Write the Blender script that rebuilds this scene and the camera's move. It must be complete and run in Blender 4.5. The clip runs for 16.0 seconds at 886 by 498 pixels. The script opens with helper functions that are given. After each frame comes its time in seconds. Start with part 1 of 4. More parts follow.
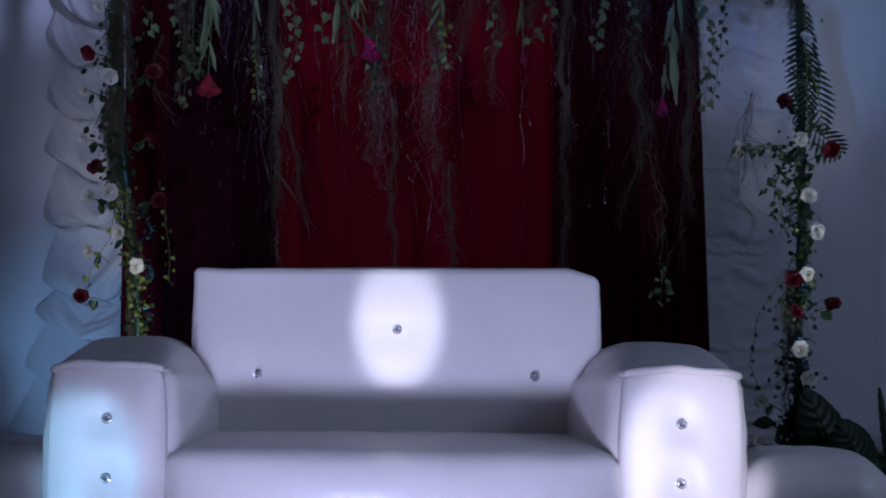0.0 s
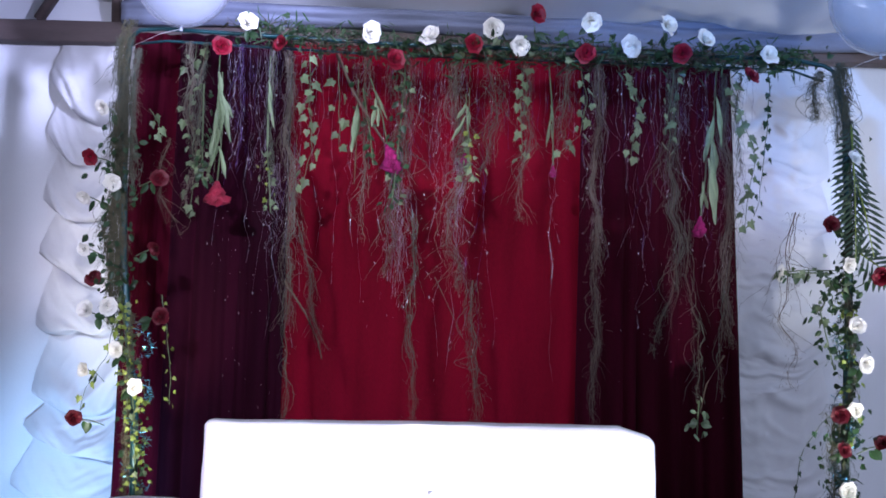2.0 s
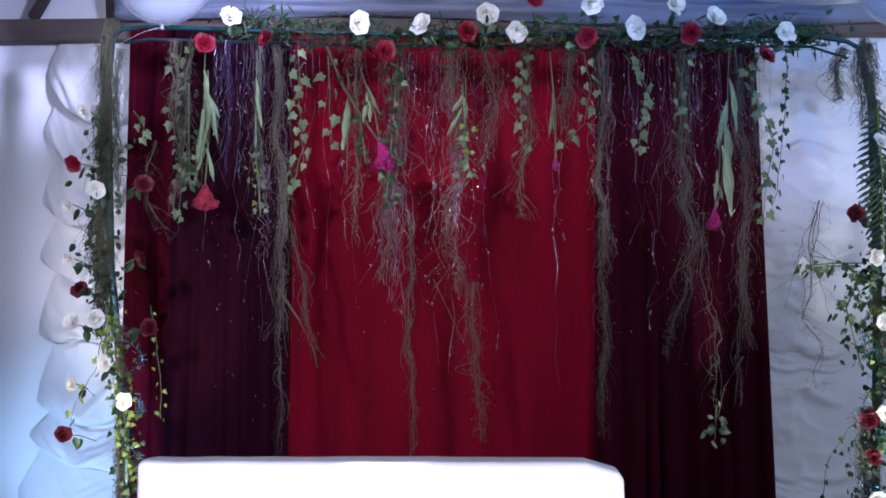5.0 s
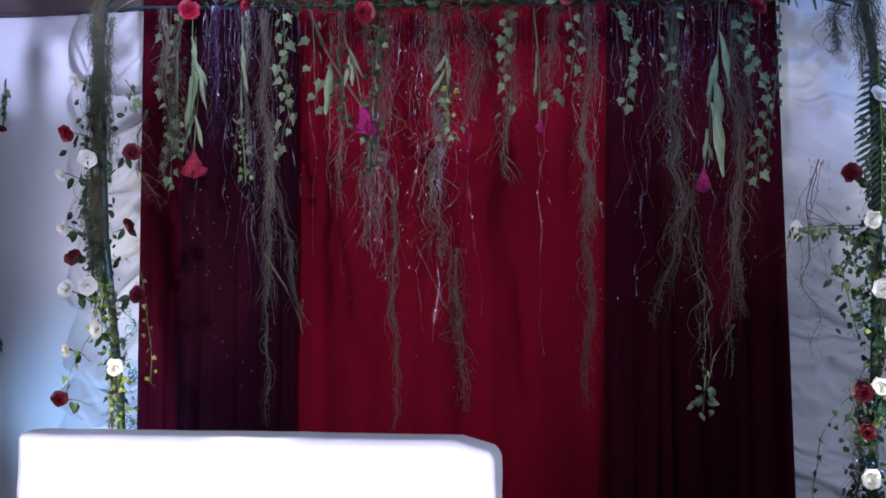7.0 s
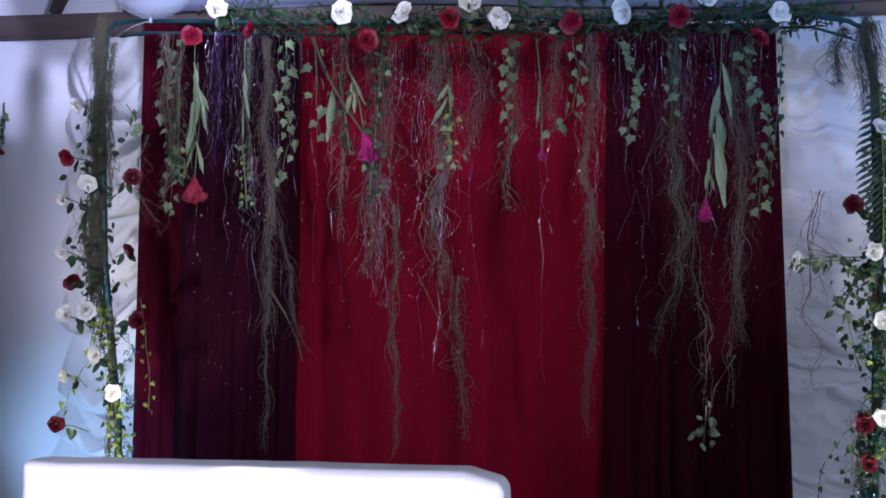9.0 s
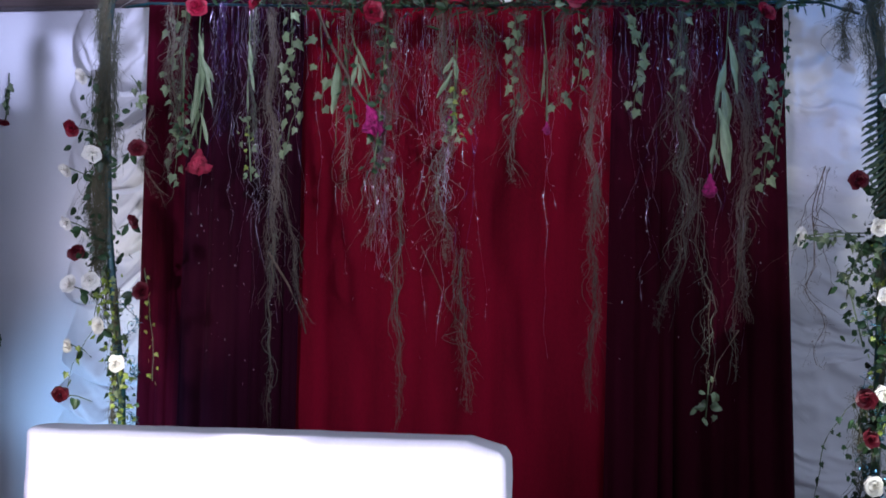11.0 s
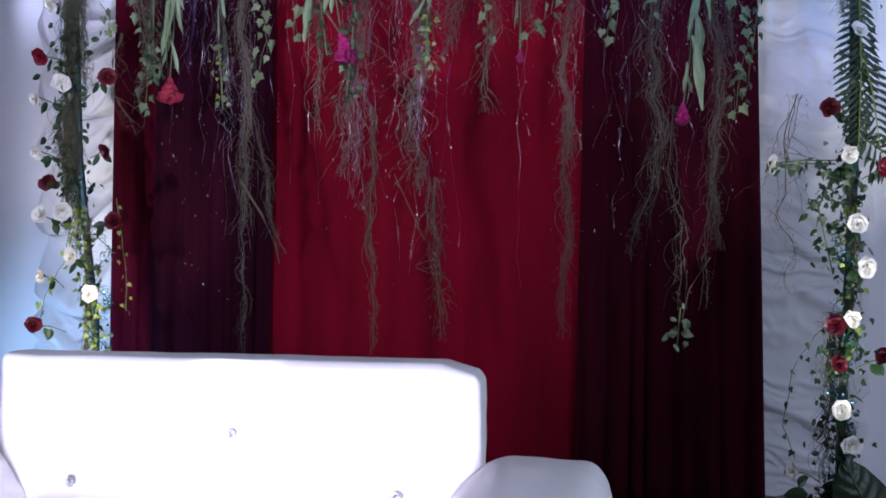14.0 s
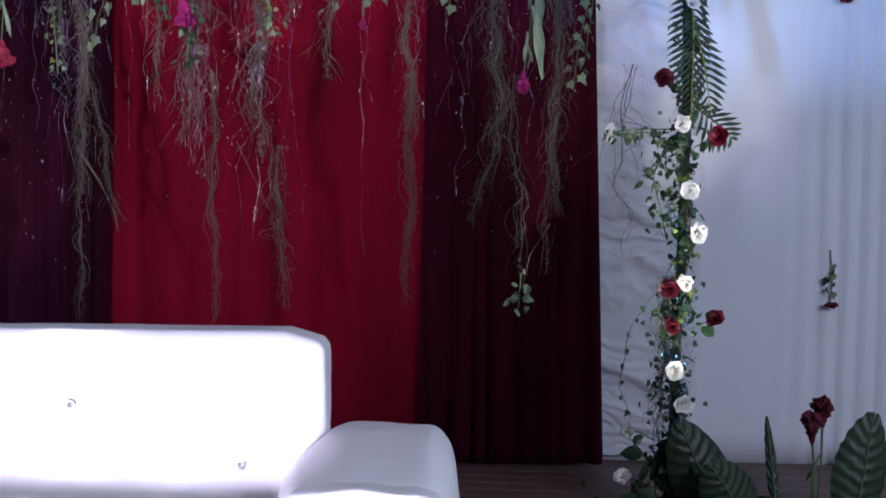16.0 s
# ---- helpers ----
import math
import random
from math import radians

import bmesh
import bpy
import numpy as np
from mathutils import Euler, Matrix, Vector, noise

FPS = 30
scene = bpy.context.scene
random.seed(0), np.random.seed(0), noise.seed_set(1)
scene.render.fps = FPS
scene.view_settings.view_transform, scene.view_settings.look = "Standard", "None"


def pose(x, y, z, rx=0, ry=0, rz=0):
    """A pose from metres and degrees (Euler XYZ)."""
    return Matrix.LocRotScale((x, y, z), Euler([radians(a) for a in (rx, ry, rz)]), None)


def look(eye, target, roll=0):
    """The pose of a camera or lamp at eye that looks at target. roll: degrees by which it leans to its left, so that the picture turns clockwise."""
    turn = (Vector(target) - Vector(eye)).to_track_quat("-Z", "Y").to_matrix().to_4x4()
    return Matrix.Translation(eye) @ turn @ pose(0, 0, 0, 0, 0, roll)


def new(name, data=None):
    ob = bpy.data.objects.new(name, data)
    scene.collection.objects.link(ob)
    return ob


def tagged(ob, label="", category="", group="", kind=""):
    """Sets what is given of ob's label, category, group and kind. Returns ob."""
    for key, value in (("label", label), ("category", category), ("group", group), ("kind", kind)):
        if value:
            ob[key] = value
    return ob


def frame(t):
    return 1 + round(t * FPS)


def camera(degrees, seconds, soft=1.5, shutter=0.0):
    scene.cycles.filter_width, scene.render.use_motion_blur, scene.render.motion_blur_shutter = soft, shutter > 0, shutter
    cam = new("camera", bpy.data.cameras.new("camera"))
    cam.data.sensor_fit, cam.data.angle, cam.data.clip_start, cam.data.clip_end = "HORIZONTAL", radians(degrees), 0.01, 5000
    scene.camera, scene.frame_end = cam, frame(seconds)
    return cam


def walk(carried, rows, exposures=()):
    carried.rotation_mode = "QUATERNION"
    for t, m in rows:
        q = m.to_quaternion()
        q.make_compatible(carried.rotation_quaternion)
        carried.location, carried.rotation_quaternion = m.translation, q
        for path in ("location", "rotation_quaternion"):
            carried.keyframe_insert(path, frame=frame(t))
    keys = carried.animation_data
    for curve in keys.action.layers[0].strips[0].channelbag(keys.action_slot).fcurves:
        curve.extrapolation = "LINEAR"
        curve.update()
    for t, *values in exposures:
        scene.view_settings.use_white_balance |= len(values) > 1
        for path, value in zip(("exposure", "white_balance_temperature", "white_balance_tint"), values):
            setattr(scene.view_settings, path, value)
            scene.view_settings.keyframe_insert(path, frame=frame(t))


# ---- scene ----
import functools
cam = camera(37.5, 16.0, soft=1.7, shutter=0.25)
PATH = [
    (0, (0.033, -6.131, 0.744), (-0.038, -4.135, 0.838), 0.7),
    (0.5, (-0.015, -5.901, 0.84), (-0.169, -3.91, 0.942), 0.3),
    (1, (-0.03, -5.75, 0.967), (-0.191, -3.759, 1.062), 1.9),
    (1.5, (-0.106, -5.732, 1.011), (-0.16, -3.738, 1.156), 1.2),
    (2, (-0.134, -5.752, 1.0), (-0.19, -3.763, 1.201), 1.8),
    (2.5, (-0.121, -5.747, 1.001), (-0.196, -3.756, 1.179), 0.9),
    (3, (-0.11, -5.754, 1.005), (-0.194, -3.764, 1.185), 1.1),
    (3.5, (-0.068, -5.746, 1.003), (-0.164, -3.757, 1.183), 1.4),
    (3.7, (-0.033, -5.722, 1.012), (-0.138, -3.732, 1.189), 1.4),
    (5.8, (0.597, -5.263, 1.251), (0.255, -3.294, 1.339), 0.9),
    (6, (0.721, -5.228, 1.232), (0.281, -3.278, 1.292), 2.3),
    (6.5, (0.92, -5.2, 1.233), (0.412, -3.266, 1.279), 1.6),
    (7, (1.004, -5.202, 1.244), (0.551, -3.255, 1.318), 0.6),
    (7.5, (1.031, -5.185, 1.241), (0.524, -3.251, 1.309), 0.8),
    (8, (1.009, -5.205, 1.237), (0.521, -3.269, 1.355), 0.5),
    (8.2, (0.981, -5.207, 1.259), (0.522, -3.263, 1.373), 0.2),
    (10.3, (0.928, -5.224, 1.246), (0.495, -3.274, 1.359), 1.6),
    (10.5, (0.937, -5.22, 1.241), (0.494, -3.273, 1.356), 1.5),
    (11, (0.943, -5.211, 1.235), (0.505, -3.261, 1.314), 1.5),
    (11.5, (0.941, -5.212, 1.235), (0.509, -3.26, 1.304), 1.5),
    (12, (0.948, -5.204, 1.229), (0.515, -3.252, 1.278), 1.3),
    (12.5, (0.95, -5.209, 1.228), (0.532, -3.254, 1.267), 1.2),
    (13, (0.945, -5.22, 1.217), (0.524, -3.266, 1.251), 1.2),
    (13.5, (0.945, -5.224, 1.211), (0.536, -3.267, 1.231), 1.3),
    (14, (0.939, -5.218, 1.205), (0.545, -3.257, 1.187), 1.3),
    (14.5, (0.946, -5.207, 1.206), (0.576, -3.241, 1.179), 1.1),
    (15, (0.976, -5.24, 1.221), (0.698, -3.26, 1.185), 1.0),
    (15.5, (0.98, -5.257, 1.23), (0.814, -3.265, 1.184), 1.5),
    (16, (0.942, -5.24, 1.205), (0.786, -3.247, 1.142), 1.2),
]
EXPOSURES = [(0, -0.68, 5500, 10), (0.5, 0.15, 5700, 10), (1, 1.0, 6000, 10), (1.5, 1.6, 6200, 10), (2, 1.8, 6200, 10), (3.5, 1.72, 6200, 10), (6, 1.58, 6200, 10), (8, 1.35, 6200, 10), (11, 1.35, 6200, 10), (13.5, 1.5, 6300, 10), (16, 1.52, 6300, 10)]
walk(cam, [(t, look(eye, target, roll)) for t, eye, target, roll in PATH], EXPOSURES)

# ---- light ----
world = bpy.data.worlds.new("hall_dark")
scene.world = world
world.use_nodes = True
world.node_tree.nodes["Background"].inputs[0].default_value = (0.48, 0.40, 0.32, 1)
world.node_tree.nodes["Background"].inputs[1].default_value = 0.01


def lamp(name, kind, eye, target, watts, colour, **more):
    data = bpy.data.lights.new(name, kind)
    data.energy, data.color = watts, colour
    for key, value in more.items():
        if key == "size":
            data.size = value
        elif key == "size_y":
            data.shape, data.size_y = "RECTANGLE", value
        elif key == "radius":
            data.shadow_soft_size = value
        elif key == "cone":
            data.spot_size = radians(value)
        elif key == "blend":
            data.spot_blend = value
    ob = new(name, data)
    ob.matrix_world = look(eye, target) @ Matrix.Diagonal((more.get("wide", 1.0), 1, 1, 1))
    return ob


# footlights on the hall floor below the stage, hall spots on the backdrop and walls, a blue flood and a small spot at
# the west post; added without a known source: an uplight at the east post and a soft fill
lamp("footlight_wide", "SPOT", (-0.24, -5.2, -0.5), (-0.24, -2.1, 0.41), 560, (0.76, 0.70, 1.0), cone=20.5, blend=0.4, radius=0.34, wide=2.0)
lamp("footlight_narrow", "SPOT", (-0.10, -5.4, -0.45), (-0.255, -1.95, 0.72), 560, (1.0, 0.90, 1.0), cone=7.6, blend=0.7, radius=0.02, wide=0.72)
lamp("footlight_arm", "SPOT", (0.70, -5.4, -0.45), (0.61, -2.47, 0.32), 470, (1.0, 0.86, 0.98), cone=12, blend=0.5, radius=0.02, wide=0.78)
lamp("footlight_blue", "SPOT", (-1.6, -5.2, -0.45), (-1.06, -2.46, 0.32), 330, (0.42, 0.74, 1.0), cone=10.5, blend=0.6, radius=0.03, wide=0.8)
lamp("backdrop_spot", "SPOT", (-1.2, -7.6, 2.4), (-0.85, 0.8, 1.80), 720, (0.80, 0.79, 1.0), cone=28, blend=1.0, radius=0.10)
lamp("wall_wash_west", "SPOT", (2.3, -4.3, 2.4), (-2.65, 0.8, 3.12), 1050, (0.60, 0.62, 1.0), cone=16, blend=0.4, radius=0.20, wide=1.7)
lamp("wall_wash_east", "SPOT", (-0.8, -5.6, 2.4), (2.0, 1.0, 2.84), 340, (0.20, 0.42, 1.0), cone=19, blend=0.6, radius=0.05, wide=1.8)
lamp("flood_blue_west", "SPOT", (-2.12, -0.42, 0.05), (-2.04, 0.9, 0.50), 40, (0.36, 0.60, 1.0), cone=64, blend=0.9, radius=0.06)
lamp("post_spot", "SPOT", (-1.50, -1.1, 0.05), (-1.66, -0.05, 0.78), 52, (1.0, 0.92, 0.82), cone=29, blend=0.8, radius=0.03)
# invented twin of the west post spot, brightens the east roses and leaves
lamp("post_fill_east", "SPOT", (1.56, -0.95, 0.05), (1.49, -0.05, 1.05), 40, (0.98, 0.96, 0.95), cone=40, blend=0.8, radius=0.03)
# added soft fill from an unseen source, lifts the east wall and drape
lamp("hall_fill", "AREA", (4.0, -4.8, 2.7), (1.0, 0.8, 1.1), 46, (0.70, 0.77, 1.0), size=2.2, size_y=1.2)


# ---- materials ----
def mat(name, colour, rough=0.6, var=0.25, scale=6.0, bump=0.15, fine=90.0, metal=0.0, sheen=0.0, rand=0.0, thin=0.0, spec=0.5, coat=0.0, alpha=1.0, stretch=(1, 1, 1)):
    """A surface with variation at two scales, fine relief, and a difference from object to object."""
    m = bpy.data.materials.new(name)
    m.use_nodes = True
    tree = m.node_tree
    nodes, links = tree.nodes, tree.links
    out, b = nodes["Material Output"], nodes["Principled BSDF"]
    coord, mapping = nodes.new("ShaderNodeTexCoord"), nodes.new("ShaderNodeMapping")
    mapping.inputs["Scale"].default_value = stretch
    links.new(coord.outputs["Object"], mapping.inputs[0])
    big, small = nodes.new("ShaderNodeTexNoise"), nodes.new("ShaderNodeTexNoise")
    big.inputs["Scale"].default_value, big.inputs["Detail"].default_value = scale, 4
    small.inputs["Scale"].default_value, small.inputs["Detail"].default_value = fine, 3
    for n in (big, small):
        links.new(mapping.outputs[0], n.inputs["Vector"])
    total = nodes.new("ShaderNodeMath")
    total.operation = "MULTIPLY_ADD"
    links.new(big.outputs[0], total.inputs[0])
    total.inputs[1].default_value = 0.65
    half = nodes.new("ShaderNodeMath")
    half.operation = "MULTIPLY"
    links.new(small.outputs[0], half.inputs[0])
    half.inputs[1].default_value = 0.35
    links.new(half.outputs[0], total.inputs[2])
    spread = nodes.new("ShaderNodeMapRange")
    spread.inputs[1].default_value, spread.inputs[2].default_value = 0.3, 0.7
    spread.inputs[3].default_value, spread.inputs[4].default_value = 1 - var, 1 + var
    links.new(total.outputs[0], spread.inputs[0])
    hsv = nodes.new("ShaderNodeHueSaturation")
    hsv.inputs["Color"].default_value = (*colour, 1)
    if rand:
        info, vary, mul = nodes.new("ShaderNodeObjectInfo"), nodes.new("ShaderNodeMapRange"), nodes.new("ShaderNodeMath")
        vary.inputs[3].default_value, vary.inputs[4].default_value = 1 - rand, 1 + rand
        links.new(info.outputs["Random"], vary.inputs[0])
        mul.operation = "MULTIPLY"
        links.new(vary.outputs[0], mul.inputs[0])
        links.new(spread.outputs[0], mul.inputs[1])
        links.new(mul.outputs[0], hsv.inputs["Value"])
    else:
        links.new(spread.outputs[0], hsv.inputs["Value"])
    links.new(hsv.outputs[0], b.inputs["Base Color"])
    b.inputs["Roughness"].default_value, b.inputs["Metallic"].default_value = rough, metal
    b.inputs["Specular IOR Level"].default_value = spec
    b.inputs["Sheen Weight"].default_value = sheen
    b.inputs["Coat Weight"].default_value = coat
    b.inputs["Alpha"].default_value = alpha
    if sheen:
        b.inputs["Sheen Roughness"].default_value = 0.4
        b.inputs["Sheen Tint"].default_value = (*[min(1, c * 3 + 0.05) for c in colour], 1)
    if bump:
        relief = nodes.new("ShaderNodeBump")
        relief.inputs["Strength"].default_value, relief.inputs["Distance"].default_value = bump, 0.004
        links.new(small.outputs[0], relief.inputs["Height"])
        links.new(relief.outputs[0], b.inputs["Normal"])
    if thin:
        mix, trans = nodes.new("ShaderNodeMixShader"), nodes.new("ShaderNodeBsdfTranslucent")
        links.new(hsv.outputs[0], trans.inputs[0])
        mix.inputs[0].default_value = thin
        links.new(b.outputs[0], mix.inputs[1])
        links.new(trans.outputs[0], mix.inputs[2])
        links.new(mix.outputs[0], out.inputs[0])
    return m


LEATHER = mat("white_leatherette", (0.80, 0.78, 0.76), 0.42, 0.05, 5, 0.12, 160, coat=0.1)
SEAM = mat("leatherette_piping", (0.22, 0.19, 0.17), 0.5, 0.1, 8, 0.1, 120)
CRYSTAL = mat("crystal_button", (0.85, 0.85, 0.9), 0.08, 0.1, 40, 0.0, 200, metal=0.9)
RED = mat("red_velvet", (0.118, 0.001, 0.009), 0.9, 0.4, 2.4, 0.2, 140, spec=0.08, sheen=0.10, stretch=(3, 3, 0.4))
PLUM = mat("plum_velvet", (0.016, 0.001, 0.006), 0.9, 0.35, 3, 0.2, 140, spec=0.06, sheen=0.24, stretch=(3, 3, 0.4))
MAROON = mat("maroon_velvet", (0.027, 0.001, 0.006), 0.9, 0.35, 3, 0.2, 140, spec=0.06, sheen=0.14, stretch=(3, 3, 0.4))
DARK_RED = mat("dark_red_velvet", (0.042, 0.001, 0.007), 0.9, 0.35, 3, 0.2, 140, spec=0.06, sheen=0.14, stretch=(3, 3, 0.4))
WHITE_CLOTH = mat("white_voile", (0.76, 0.76, 0.78), 0.85, 0.06, 2.2, 0.1, 220, thin=0.3)
WALL_CLOTH = mat("white_wall_cloth", (0.70, 0.71, 0.74), 0.9, 0.07, 0.9, 0.1, 180)
ROOF_CLOTH = mat("white_roof_cloth", (0.74, 0.76, 0.80), 0.9, 0.08, 1.2, 0.1, 160, thin=0.15)
# white valance cloth, with the shade it hangs in mixed into the grey-blue
SHADED_CLOTH = mat("shaded_white_cloth", (0.16, 0.18, 0.25), 0.85, 0.2, 4, 0.1, 160, stretch=(1, 1, 3))
BEAM = mat("brown_beam", (0.09, 0.065, 0.06), 0.7, 0.25, 5, 0.25, 60, stretch=(0.4, 4, 4))
FLOOR = mat("dark_stage_boards", (0.10, 0.055, 0.045), 0.55, 0.35, 4, 0.2, 60, rand=0.15)
HALL = mat("hall_floor", (0.22, 0.15, 0.10), 0.6, 0.3, 2, 0.2, 40)
TEAL = mat("teal_painted_steel", (0.008, 0.052, 0.060), 0.35, 0.2, 12, 0.1, 80, metal=0.3)
MOSS = mat("dry_moss", (0.108, 0.092, 0.070), 0.85, 0.45, 9, 0.1, 70, rand=0.2)
MOSS_GREEN = mat("green_moss", (0.078, 0.086, 0.062), 0.85, 0.45, 9, 0.1, 70, rand=0.2)
MOSS_DARK = mat("dark_olive_moss", (0.082, 0.078, 0.044), 0.85, 0.45, 9, 0.1, 70, rand=0.2)
TWIG = mat("brown_twig", (0.088, 0.060, 0.040), 0.8, 0.35, 14, 0.2, 90, rand=0.2)
LEAF = mat("dark_green_leaf", (0.022, 0.055, 0.020), 0.45, 0.35, 20, 0.1, 120, rand=0.4, thin=0.2)
IVY = mat("pale_ivy_leaf", (0.14, 0.19, 0.095), 0.5, 0.35, 30, 0.1, 120, rand=0.35, thin=0.2)
LIME = mat("yellow_green_leaf", (0.22, 0.29, 0.05), 0.45, 0.3, 30, 0.1, 120, rand=0.4, thin=0.25)
BLADE = mat("pale_blade_leaf", (0.19, 0.26, 0.14), 0.5, 0.4, 14, 0.15, 60, rand=0.25, thin=0.2, stretch=(6, 6, 0.6))
PALM = mat("palm_leaf", (0.028, 0.055, 0.030), 0.6, 0.3, 12, 0.1, 90, rand=0.25, thin=0.15)
BROAD = mat("dark_ribbed_leaf", (0.020, 0.040, 0.019), 0.5, 0.4, 9, 0.2, 60, rand=0.25, thin=0.1)
STEM = mat("green_stem", (0.085, 0.12, 0.055), 0.55, 0.25, 20, 0.1, 90)
ROSE_WHITE = mat("white_rose_petal", (0.88, 0.86, 0.79), 0.6, 0.08, 25, 0.08, 120, rand=0.06, thin=0.2)
ROSE_RED = mat("red_rose_petal", (0.20, 0.002, 0.018), 0.55, 0.25, 25, 0.08, 120, rand=0.3, thin=0.15)
ROSE_DARK = mat("dark_red_rose_petal", (0.09, 0.002, 0.010), 0.55, 0.25, 25, 0.08, 120, rand=0.3, thin=0.1)
PINK = mat("magenta_celosia", (0.21, 0.002, 0.075), 0.8, 0.4, 30, 0.4, 160, rand=0.25)
RED_CREST = mat("red_celosia", (0.17, 0.002, 0.018), 0.75, 0.45, 30, 0.4, 160, rand=0.15)
CRIMSON = mat("crimson_celosia", (0.10, 0.003, 0.014), 0.8, 0.4, 30, 0.4, 160, rand=0.2)
TINSEL = mat("silver_tinsel", (0.22, 0.175, 0.22), 0.30, 0.3, 30, 0.2, 160, metal=0.85)
TINSEL_VIOLET = mat("violet_tinsel", (0.05, 0.022, 0.095), 0.30, 0.3, 30, 0.2, 160, metal=0.7)
# silver flakes made half diffuse white, so that they pass for glints
GLITTER = mat("white_glint_flake", (0.95, 0.93, 0.96), 0.24, 0.1, 30, 0.0, 160, metal=0.5, coat=0.6)
FOIL = mat("cyan_foil", (0.20, 0.50, 0.62), 0.15, 0.4, 30, 0.3, 90, metal=0.9)
RUBBER = mat("clear_white_balloon", (0.55, 0.60, 0.70), 0.10, 0.05, 3, 0.0, 60, alpha=0.45, coat=1.0)


# ---- mesh tools ----
class Geo:
    """Vertices and faces gathered into one mesh."""

    def __init__(self):
        self.v, self.f = [], []

    def tube(self, pts, r0, r1=None, n=5):
        r1 = r0 if r1 is None else r1
        pts = [Vector(p) for p in pts]
        start, last = len(self.v), len(pts) - 1
        for i, p in enumerate(pts):
            d = (pts[min(i + 1, last)] - pts[max(i - 1, 0)]).normalized()
            a = d.orthogonal().normalized() if abs(d.z) < 0.9 else Vector((1, 0, 0))
            a = (a - d * a.dot(d)).normalized()
            b, r = d.cross(a), r0 + (r1 - r0) * i / last
            for k in range(n):
                w = 2 * math.pi * k / n
                self.v.append(p + a * (r * math.cos(w)) + b * (r * math.sin(w)))
        for i in range(last):
            for k in range(n):
                q = start + i * n
                self.f.append((q + k, q + (k + 1) % n, q + n + (k + 1) % n, q + n + k))
        self.f.append(tuple(start + k for k in reversed(range(n))))
        self.f.append(tuple(start + last * n + k for k in range(n)))
        return self

    def grid(self, nu, nv, place, loop=False):
        start = len(self.v)
        for j in range(nv + 1):
            for i in range(nu + (0 if loop else 1)):
                self.v.append(Vector(place(i / nu, j / nv)))
        w = nu if loop else nu + 1
        for j in range(nv):
            for i in range(nu):
                self.f.append((start + j * w + i, start + j * w + (i + 1) % w, start + (j + 1) * w + (i + 1) % w, start + (j + 1) * w + i))
        return self

    def add(self, other, m):
        start = len(self.v)
        self.v += [m @ Vector(p) for p in other.v]
        self.f += [tuple(start + k for k in f) for f in other.f]
        return self

    def mesh(self, name, material, smooth=True):
        me = bpy.data.meshes.new(name)
        me.from_pydata([tuple(p) for p in self.v], [], self.f)
        me.materials.append(material)
        if smooth:
            me.shade_smooth()
        me.update()
        return me


def part(name, geo, material, parent, label="", smooth=True, m=None):
    """One mesh object under a thing or a part; geo: a Geo, or a mesh to be shared."""
    ob = new(name, geo if isinstance(geo, bpy.types.Mesh) else geo.mesh(name, material, smooth))
    ob.parent = parent
    if m is not None:
        ob.matrix_basis = m
    return tagged(ob, label)


def thing(name, m, label, category, group="", kind=""):
    ob = new(name)
    ob.matrix_basis = m
    ob.empty_display_size = 0.05
    return tagged(ob, label, category, group, kind)


def whole(name, geo, material, label, category, kind="", smooth=True, group=""):
    return tagged(new(name, geo.mesh(name, material, smooth)), label, category, group, kind)


def box_geo(x0, x1, y0, y1, z0, z1, bevel=0.0, seg=3):
    bm = bmesh.new()
    bmesh.ops.create_cube(bm, size=1)
    for v in bm.verts:
        v.co = Vector(((x0 + x1) / 2 + v.co.x * (x1 - x0), (y0 + y1) / 2 + v.co.y * (y1 - y0), (z0 + z1) / 2 + v.co.z * (z1 - z0)))
    if bevel:
        bmesh.ops.bevel(bm, geom=bm.edges[:], offset=bevel, segments=seg, profile=0.5, affect="EDGES")
    g = Geo()
    bm.verts.index_update()
    g.v = [v.co.copy() for v in bm.verts]
    g.f = [tuple(v.index for v in f.verts) for f in bm.faces]
    bm.free()
    return g


def nz(x, y=0.0, z=0.0):
    return noise.noise(Vector((x, y, z)))


# ---- structure ----
# the beam, its curtains and the wall behind stand a few degrees turned against the arch
TURNED = Matrix.Translation((-0.4, 0.86, 0)) @ pose(0, 0, 0, 0, 0, 3.8) @ Matrix.Translation((0.4, -0.86, 0))


def turned(ob):
    ob.matrix_basis = TURNED @ ob.matrix_basis
    return ob


def boards():
    whole("ground", box_geo(-5, 5, -9.5, 1.7, -0.75, -0.56), HALL, "plain brown hall floor below the stage", "floor", "structure", False)
    floor = whole("floor", box_geo(-5, 5, -3.3, 1.7, -0.56, -0.012), FLOOR, "dark brown stage floor of worn boards", "floor", "structure", False)
    plank = box_geo(-1.2, 1.2, -0.068, 0.068, -0.012, 0.0, 0.003, 1).mesh("plank", FLOOR, False)
    for j in range(20):
        for i in range(3):
            ob = part("plank", plank, FLOOR, floor, m=pose(-2.5 + 2.42 * i + (j % 3) * 0.33, -1.55 + 0.14 * j, 0.0))
    return floor


boards()


